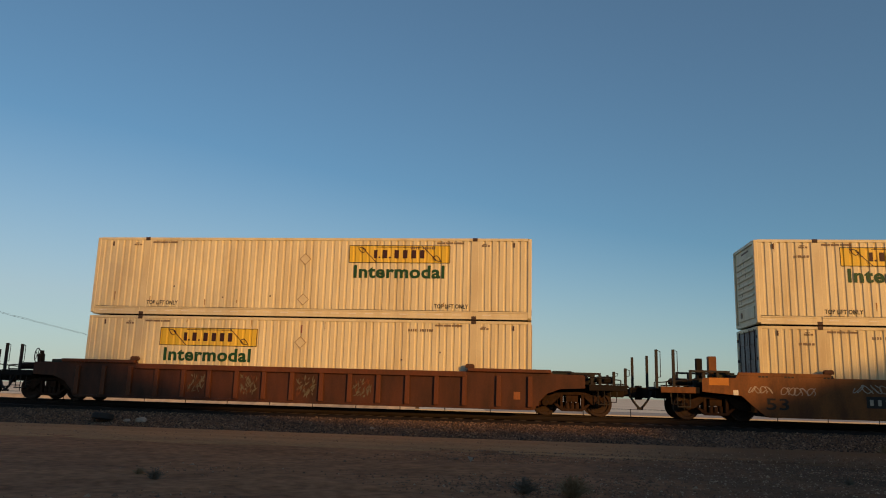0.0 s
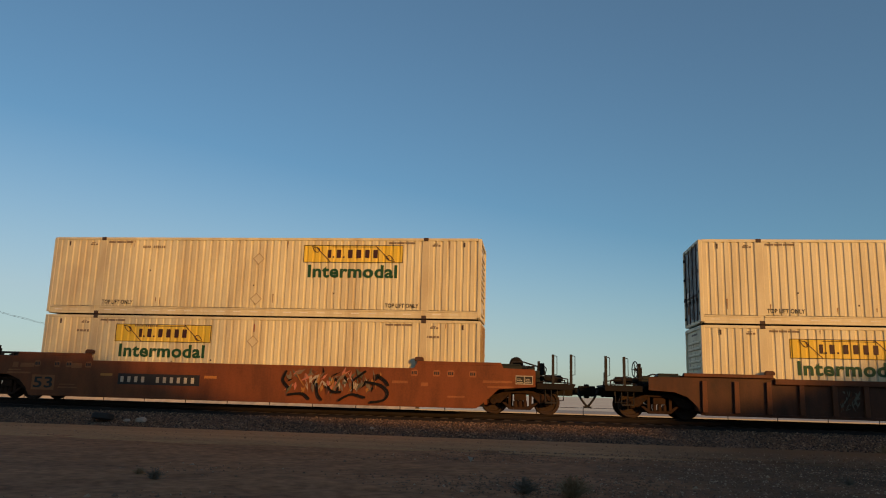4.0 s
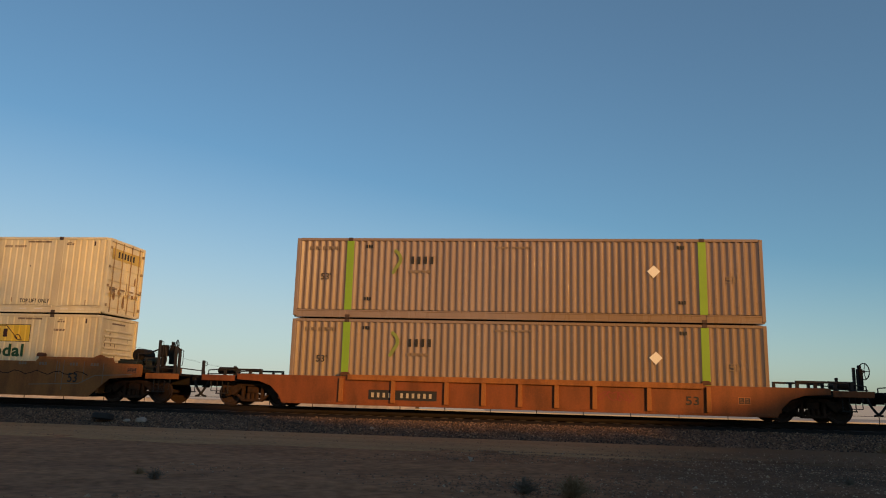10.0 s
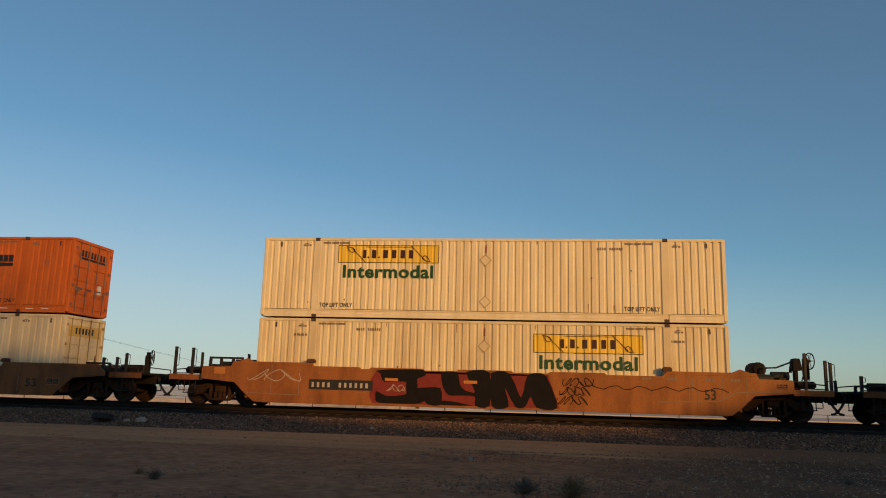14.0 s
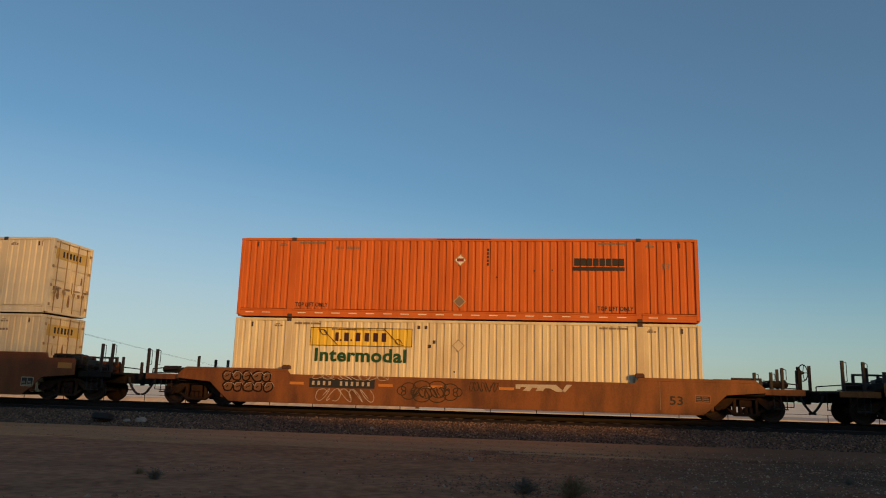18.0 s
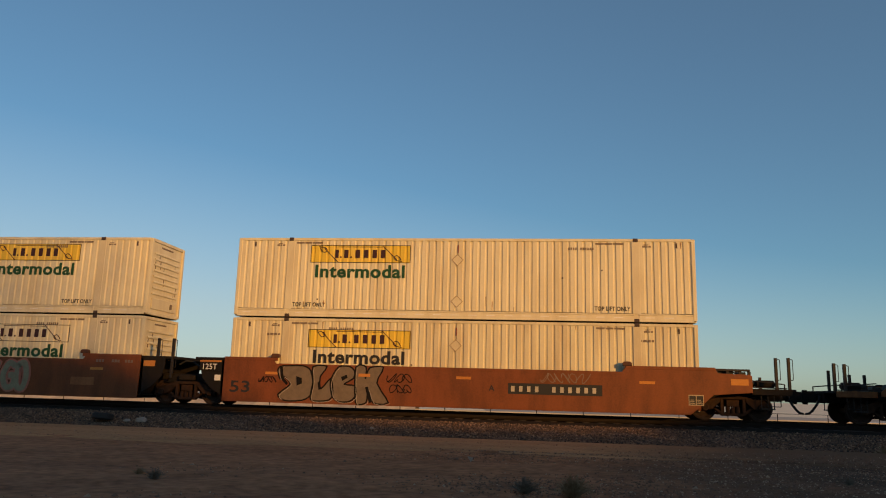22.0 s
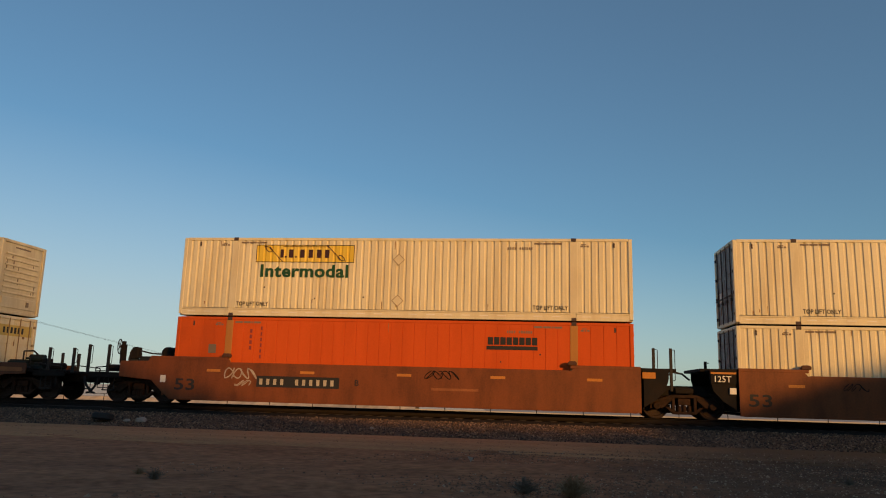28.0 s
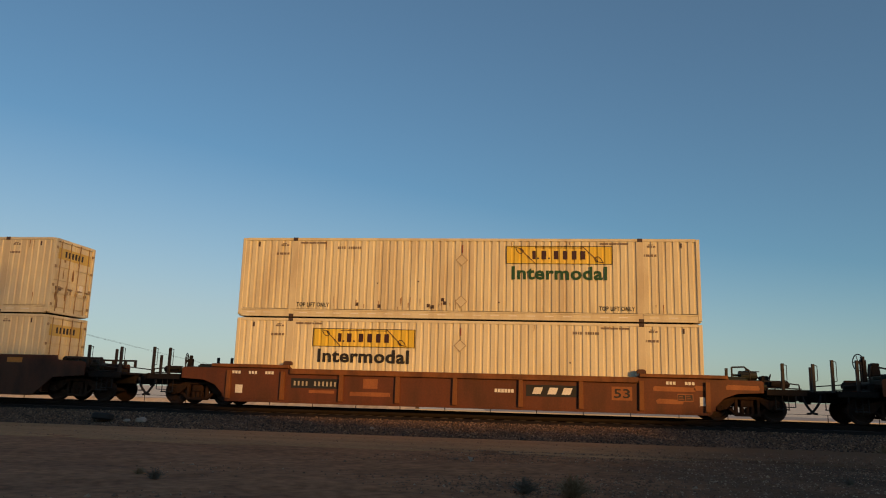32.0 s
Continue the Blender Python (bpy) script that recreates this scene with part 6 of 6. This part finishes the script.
def build_boxes():
    load("a", white_box("white corrugated container, plain lower side", None, False, "doors", 3), white_box("white corrugated container with a yellow sign panel", 2.75, True, "ribs", 0))
    load("b", white_box("white corrugated container with a yellow sign panel", 2.80, False, "ribs", 2, drop=0.10), white_box("white corrugated container with a yellow sign panel", 9.65, True, "doors", 4))
    load("c", white_box("aged white corrugated container with a yellow sign panel", 2.82, False, "ribs", 3), white_box("white corrugated container with a yellow sign panel", 9.71, True, "doors", 1))
    load("d", grey_box("warm grey deeply corrugated container with lime green bands", 0), grey_box("warm grey deeply corrugated container with lime green bands", 1))
    load("e", white_box("aged white corrugated container with a yellow sign panel", 9.73, False, "doors", 3, drop=0.09), white_box("white corrugated container with a yellow sign panel", 2.75, True, "ribs", 2))
    low = white_box("white corrugated container with a yellow sign panel and scuffs", 2.78, False, "ribs", 1)
    for x, z in ((7.0, 1.9), (7.15, 2.05), (6.6, 2.55), (6.85, 2.55)):
        put_bars(low, (0.1,), x, z, 0.12, CASTING, name="rust_spot")
    top = orange_box("orange corrugated container with black company mark", ORANGE, "fine", 12.0, 0.95, "ribs", 5)
    extra_marks(top)
    load("f", low, top)
    load("g", white_box("white corrugated container with a yellow sign panel", 2.82, False, "ribs", 3, ink=INK, drop=0.07), white_box("white corrugated container with a yellow sign panel", 2.72, True, "ribs", 2), 0.30, 0.30)
    load("h", white_box("white corrugated container with a plain outlined sign panel", 9.6, False, "doors", 2, plain=True, drop=0.08), white_box("white corrugated container with a yellow sign panel", 9.66, True, "doors", 4))
    low = orange_box("red-orange flat-panelled container with ochre posts", RED_ORANGE, "plate", 11.25, 0.80, "ribs", 2, OCHRE)
    for k in range(4):
        put_bars(low, (0.09,), 2.75, BOX_H - 0.55 - 0.2 * k, 0.13, INK_RED)
    for k in range(6):
        put_bars(low, (0.06,), 3.15, BOX_H - 0.45 - 0.2 * k, 0.13, INK_RED)
    put_bars(low, (0.28,), 1.25, BOX_H - 1.3, 0.32, INK_GREY)
    load("i", low, white_box("white corrugated container with a yellow sign panel", 2.77, True, "ribs", 4))
    top = white_box("white corrugated container with rusty scuffs and a yellow sign panel", 9.60, True, "doors", 3)
    for x, z in ((4.3, 0.42), (5.1, 0.36), (6.85, 0.40), (7.0, 0.36), (7.35, 0.62), (7.42, 0.5)):
        put_bars(top, (0.11,), x, z, 0.12, CASTING, name="rust_spot")
    load("j", white_box("white corrugated container with a yellow sign panel", 2.83, False, "ribs", 0, ink=INK, drop=0.03), top)
    load("k", white_box("aged white corrugated container with rusty end doors", None, False, "ribs", 1), white_box("white corrugated container with a yellow sign on its end doors", None, True, "ribs", 3))

    for k, (box, key, z, _) in enumerate(BOXES):
        if key not in ("d", "f"):
            rust_drips(box, 7, 0.4, BOX_L - 0.4, 300 + k, False)
        if key == "h" and z == LOWER:
            rust_drips(box, 26, 5.2, 9.9, 401)
        if key == "j" and z == UPPER:
            rust_drips(box, 14, 4.0, 8.0, 402)


# ---- surroundings ----
def tree(x, y, height, spread, seed, leaves=4200, leaf=1.0):
    """An unseen desert tree added for its shade: tapered trunk, limbs and a crown of many leaf clusters."""
    rng = random.Random(seed)
    g = ground_height(x, y)
    t = thing("tree", "unseen desert tree added for its shade, dusty green with a ragged crown", "tree", "trees behind the track", pose(x, y, g))
    s, tips = Shape(), []
    s.rod((0, 0, -0.1), (0.1, 0.05, height * 0.3), 0.20, 9, 0.15)
    for k in range(9):
        a = k * 2.4 + rng.uniform(-0.3, 0.3)
        r = spread * rng.uniform(0.3, 0.62)
        b = Vector((0.1 + r * math.cos(a), r * math.sin(a), height * rng.uniform(0.45, 0.86)))
        s.rod((0.1, 0.05, height * rng.uniform(0.2, 0.3)), b, 0.09, 6, 0.03)
        tips.append(b)
    part("trunk", s, BARK, t)
    crown = Shape()
    for k in range(leaves):
        a, r = rng.uniform(0, 2 * math.pi), math.sqrt(rng.random())
        lump = 0.88 + 0.2 * noise.noise((2.0 * math.cos(a) + seed, 2.0 * math.sin(a), r * 2.0))
        roof = (1 - 0.35 * r ** 4) * (0.965 + 0.014 * noise.noise((r * math.cos(a) * 2.4 + seed, r * math.sin(a) * 2.4, 3.0)))
        c = Vector((r * spread * lump * math.cos(a), r * spread * lump * math.sin(a), height * (0.08 + (roof - 0.08) * rng.random() ** 0.8)))
        u = Vector((rng.uniform(-1, 1), rng.uniform(-1, 1), rng.uniform(-1, 1))).normalized()
        w = u.cross(Vector((0.3, 0.7, 0.6))).normalized()
        d = rng.uniform(0.18, 0.36) * leaf
        crown.add([tuple(c - u * d), tuple(c + w * d * 0.55), tuple(c + u * d), tuple(c - w * d * 0.55)], [(0, 1, 2, 3)])
    part("crown", crown, LEAF, t)
    return t


def build_shade_trees():
    """A row of unseen trees added behind the viewer, towards the sun; their tops shade the ground and both ends of the
    view.
    """
    r, tan = 46.0, math.tan(SUN_UP)
    outline = ((-30, 1.3), (-17, 1.3), (-15.6, 1.1), (-14.2, 0.65), (-12.3, 0.2), (-10.5, -0.3), (-8.5, -0.7), (-6, -1.0), (1, -1.0), (3, -0.6), (6, 0.0), (8, 0.55), (9, 0.95),
               (9.8, 1.35), (10.8, 1.4), (11.4, 1.5), (12.0, 2.0), (12.5, 2.4), (13.5, 2.7), (22, 2.9))
    places = [(-29 + 2.3 * k, 2.3) for k in range(4)] + [(-20.2 + 1.15 * k, 1.25) for k in range(11)] + [(-7.5 + 2.2 * k, 2.3) for k in range(5)] + [(3.6 + 1.15 * k, 1.25) for k in range(15)]
    for k, (x, w) in enumerate(places):
        z = float(np.interp(x, [p[0] for p in outline], [p[1] for p in outline]))
        px, py = x + r * math.sin(SUN_SIDE), -1.45 - r * math.cos(SUN_SIDE)
        tree(px, py, (z + r * tan + 0.8) / 0.94, w, 100 + k)
    # taller sparse trees, also unseen, added only to dim the far left boxes
    for k, (x, leaves) in enumerate(((-12.0, 110), (-14.3, 230), (-16.6, 400), (-18.9, 640), (-21.2, 760), (-23.5, 820), (-25.8, 820), (-28.1, 820))):
        tree(x + r * math.sin(SUN_SIDE) + 2.0, -1.45 - r * math.cos(SUN_SIDE) - 2.2, 19.5, 2.4, 200 + k, leaves * 4, 0.5)


def bush(x, y, size, material, label, seed, stems=160):
    rng = random.Random(seed)
    g = ground_height(x, y)
    s = Shape()
    for _ in range(stems):
        a, r = rng.uniform(0, 6.28), rng.uniform(0.1, 1.0)
        b = Vector((math.cos(a) * r * size, math.sin(a) * r * size, size * rng.uniform(0.3, 0.95) * (1.15 - 0.6 * r)))
        m = b * 0.5 + Vector((rng.uniform(-1, 1), rng.uniform(-1, 1), rng.uniform(0, 1))) * size * 0.12
        s.rod((0.1 * b.x, 0.1 * b.y, -0.02), m, 0.006, 3, 0.004)
        s.rod(m, b, 0.004, 3, 0.002)
        for _ in range(3):
            c = m.lerp(b, rng.random())
            u = Vector((rng.uniform(-1, 1), rng.uniform(-1, 1), rng.uniform(-0.3, 1))).normalized() * size * 0.09
            w = u.cross(Vector((0.2, 0.5, 0.8))).normalized() * size * 0.025
            s.add([tuple(c - w), tuple(c + u), tuple(c + w)], [(0, 1, 2)])
    ob = part("bush", s, material, at=pose(x, y, g))
    return tagged(ob, label, "bush")


def tyre(x, y, z):
    prof = [(0.0, 0.20), (0.0, 0.29), (0.03, 0.335), (0.17, 0.335), (0.20, 0.29), (0.20, 0.20), (0.15, 0.22), (0.05, 0.22), (0.0, 0.20)]
    t = part("old_tyre", Shape().turned(prof, 0, 26), RUBBER, at=pose(x, y, z, 84, 4, 20))
    return tagged(t, "old black tyre lying on the ballast", "tyre")


def rock(x, y, z, size, material, label, seed, name="rock"):
    rng = random.Random(seed)
    bm = bmesh.new()
    bmesh.ops.create_icosphere(bm, subdivisions=2, radius=size)
    for v in bm.verts:
        v.co *= 0.75 + 0.5 * noise.noise(v.co / size * 1.3 + Vector((seed, 0, 0))) + rng.uniform(-0.05, 0.05)
        v.co.z *= 0.55
    me = bpy.data.meshes.new(name)
    bm.to_mesh(me)
    bm.free()
    ob = part(name, me, material, at=(x, y, z))
    return tagged(ob, label, "rock")


def build_clutter():
    tyre(-13.9, -3.6, -0.50)
    rock(-12.6, -3.5, -0.48, 0.24, CONCRETE, "pale broken lump of concrete on the ballast", 3)
    rock(-13.05, -3.6, -0.50, 0.12, CONCRETE, "small pale stone on the ballast", 5)
    rock(-5.0, -3.35, -0.49, 0.09, CONCRETE, "small pale stone beside the track", 6)
    bush(0.6, -15.6, 0.34, DRY, "dry straw-coloured bush on the dirt", 1, 260)
    bush(-0.1, -15.5, 0.26, WEED, "low dark green weed on the dirt", 2)
    bush(-5.8, -15.6, 0.2, WEED, "low dark weed on the dirt", 3, 90)
    bush(-6.4, -15.0, 0.14, DRY, "low dry grass tuft on the dirt", 4, 90)
    bush(9.75, -4.4, 0.34, DRY, "dry straw-coloured bush beside the dirt track", 5, 120)
    bush(5.6, -12.5, 0.14, WEED, "low dark weed on the dirt", 6, 90)
    s = Shape().add([(0, 0, 0), (0.05, 0.02, 0.09), (-0.07, 0.0, 0.12), (0.01, 0.05, 0.10)], [(0, 1, 3), (0, 3, 2), (0, 2, 1), (1, 2, 3)])
    tagged(part("paper_scrap", s, CONCRETE, at=(-1.28, -10.8, ground_height(-1.28, -10.8) - 0.01)), "torn pale paper scrap stuck in the dirt", "litter")


def build_wires():
    ends = [(-71.8, 60, 10.26), (-131.9, 300, 7.49), (-211.3, 700, 6.19)]
    for k in range(3):
        x, y, z = ends[k]
        p = part("utility_pole", Shape().rod((0, 0, -1.2), (0, 0, z + 0.05), 0.14, 8, 0.09).box(-0.9, 0.9, -0.06, 0.06, z - 0.12, z), BARK, at=(x, y, 0))
        tagged(p, "distant wooden utility pole with a crossarm", "utility pole", "utility poles")
    for k in range(2):
        pts = []
        for (x0, y0, z0), (x1, y1, z1) in zip(ends, ends[1:]):
            pts += [(x0 + (x1 - x0) * u - 0.7 + 1.4 * k, y0 + (y1 - y0) * u, z0 + (z1 - z0) * u - 0.4 * 4 * u * (1 - u) - 0.45 * k) for u in [i / 16 for i in range(17)]]
        w = part("overhead_wire", Shape().path(pts, 0.016, 4), GRIME)
        tagged(w, "thin sagging overhead wire in the distance", "wire", "overhead wires")


def build_far_side():
    f = thing("far_fence", "low post and rail fence across the desert", "fence", at=pose(0, 28, -0.84))
    for i in range(34):
        part("post", shared("fence_post|", lambda: Shape().rod((0, 0, -0.1), (0, 0, 0.66), 0.03, 6)), GRIME, f, at=(-72.3 + i * 3.3, 0, 0))
    part("rail", Shape().rod((-72.3, 0, 0.64), (36.6, 0, 0.64), 0.016, 5), GRIME, f)
    ys = (10, 20, 30, 40, 54)
    lot = part("paved_lot", Shape().add([(x, y, ground_height(0, y) + 0.012) for y in ys for x in (0 - y * 0.1, 160)], [(2 * i, 2 * i + 1, 2 * i + 3, 2 * i + 2) for i in range(len(ys) - 1)]), ASPHALT)
    tagged(lot, "worn grey paved lot beyond the track", "pavement", kind="structure")
    for i in range(5):
        m = part("road_marking", Shape().box(25.2 + i * 0.45, 25.45 + i * 0.45, 31.5, 36.0, -0.80, -0.765), WHITE_LINE)
        tagged(m, "white painted bar on the paved lot", "road marking", "painted bars on the lot", "structure")
    m = part("blue_marking", Shape().box(23.0, 25.0, 31.5, 35.0, -0.80, -0.765), BLUE_LINE)
    tagged(m, "faded blue painted bay on the paved lot", "road marking", kind="structure")
    k = part("kerb", Shape().box(-9, 60, 30.0, 30.3, -1.0, -0.66).mesh("kerb", 0.02), ASPHALT)
    tagged(k, "weathered grey concrete kerb along the paved lot", "kerb", kind="structure")
    # bank added so that its slope faces the sun and the strip looks bright
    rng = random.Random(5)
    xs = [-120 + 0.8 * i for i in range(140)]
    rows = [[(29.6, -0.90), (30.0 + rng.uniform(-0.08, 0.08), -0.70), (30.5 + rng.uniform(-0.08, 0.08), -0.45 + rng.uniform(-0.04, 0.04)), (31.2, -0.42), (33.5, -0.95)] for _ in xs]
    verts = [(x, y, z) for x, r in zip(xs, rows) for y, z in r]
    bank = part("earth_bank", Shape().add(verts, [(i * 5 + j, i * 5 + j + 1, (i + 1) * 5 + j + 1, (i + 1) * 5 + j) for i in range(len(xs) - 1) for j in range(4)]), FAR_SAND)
    tagged(bank, "low sandy bank added beyond the track to catch the sun", "bank", kind="structure")


def build_ties():
    me = Shape().box(-0.115, 0.115, -1.3, 1.3, -0.36, -0.19).mesh("sleeper", 0.008)
    bed = thing("sleepers", "weathered dark wooden sleepers set in ballast", "sleepers")
    tagged(bed, kind="structure")
    rng = random.Random(8)
    for i in range(76):
        part("sleeper", me, TIE, bed, at=pose(-21 + i * 0.53 + rng.uniform(-0.03, 0.03), rng.uniform(-0.03, 0.03), 0, 0, 0, rng.uniform(-1, 1)))


def motions():
    for key, c in CARS.items():
        walk(c, [(t, pose(MID[key] + s, 0, 0)) for t, s in RUN])
    for box, key, z, dx in BOXES:
        walk(box, [(t, pose(MID[key] - HALF + s + dx, -1.295, z)) for t, s in RUN])
    ts, ds = [r[0] for r in RUN], [r[1] for r in RUN]
    turns = []
    for i in range(321):
        s = float(np.interp(i * 0.1, ts, ds))
        turns.append((i * 0.1, Matrix.Rotation((s / 0.43) % (2 * math.pi), 4, "Y")))
    for w, k in MOVERS:
        walk(w, [(t, Matrix.Translation((k, 0, 0.43)) @ m) for t, m in turns])


build_ground()
build_road()
build_track()
build_stones()
build_cars()
build_boxes()
build_shade_trees()
build_clutter()
build_wires()
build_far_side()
build_ties()
motions()
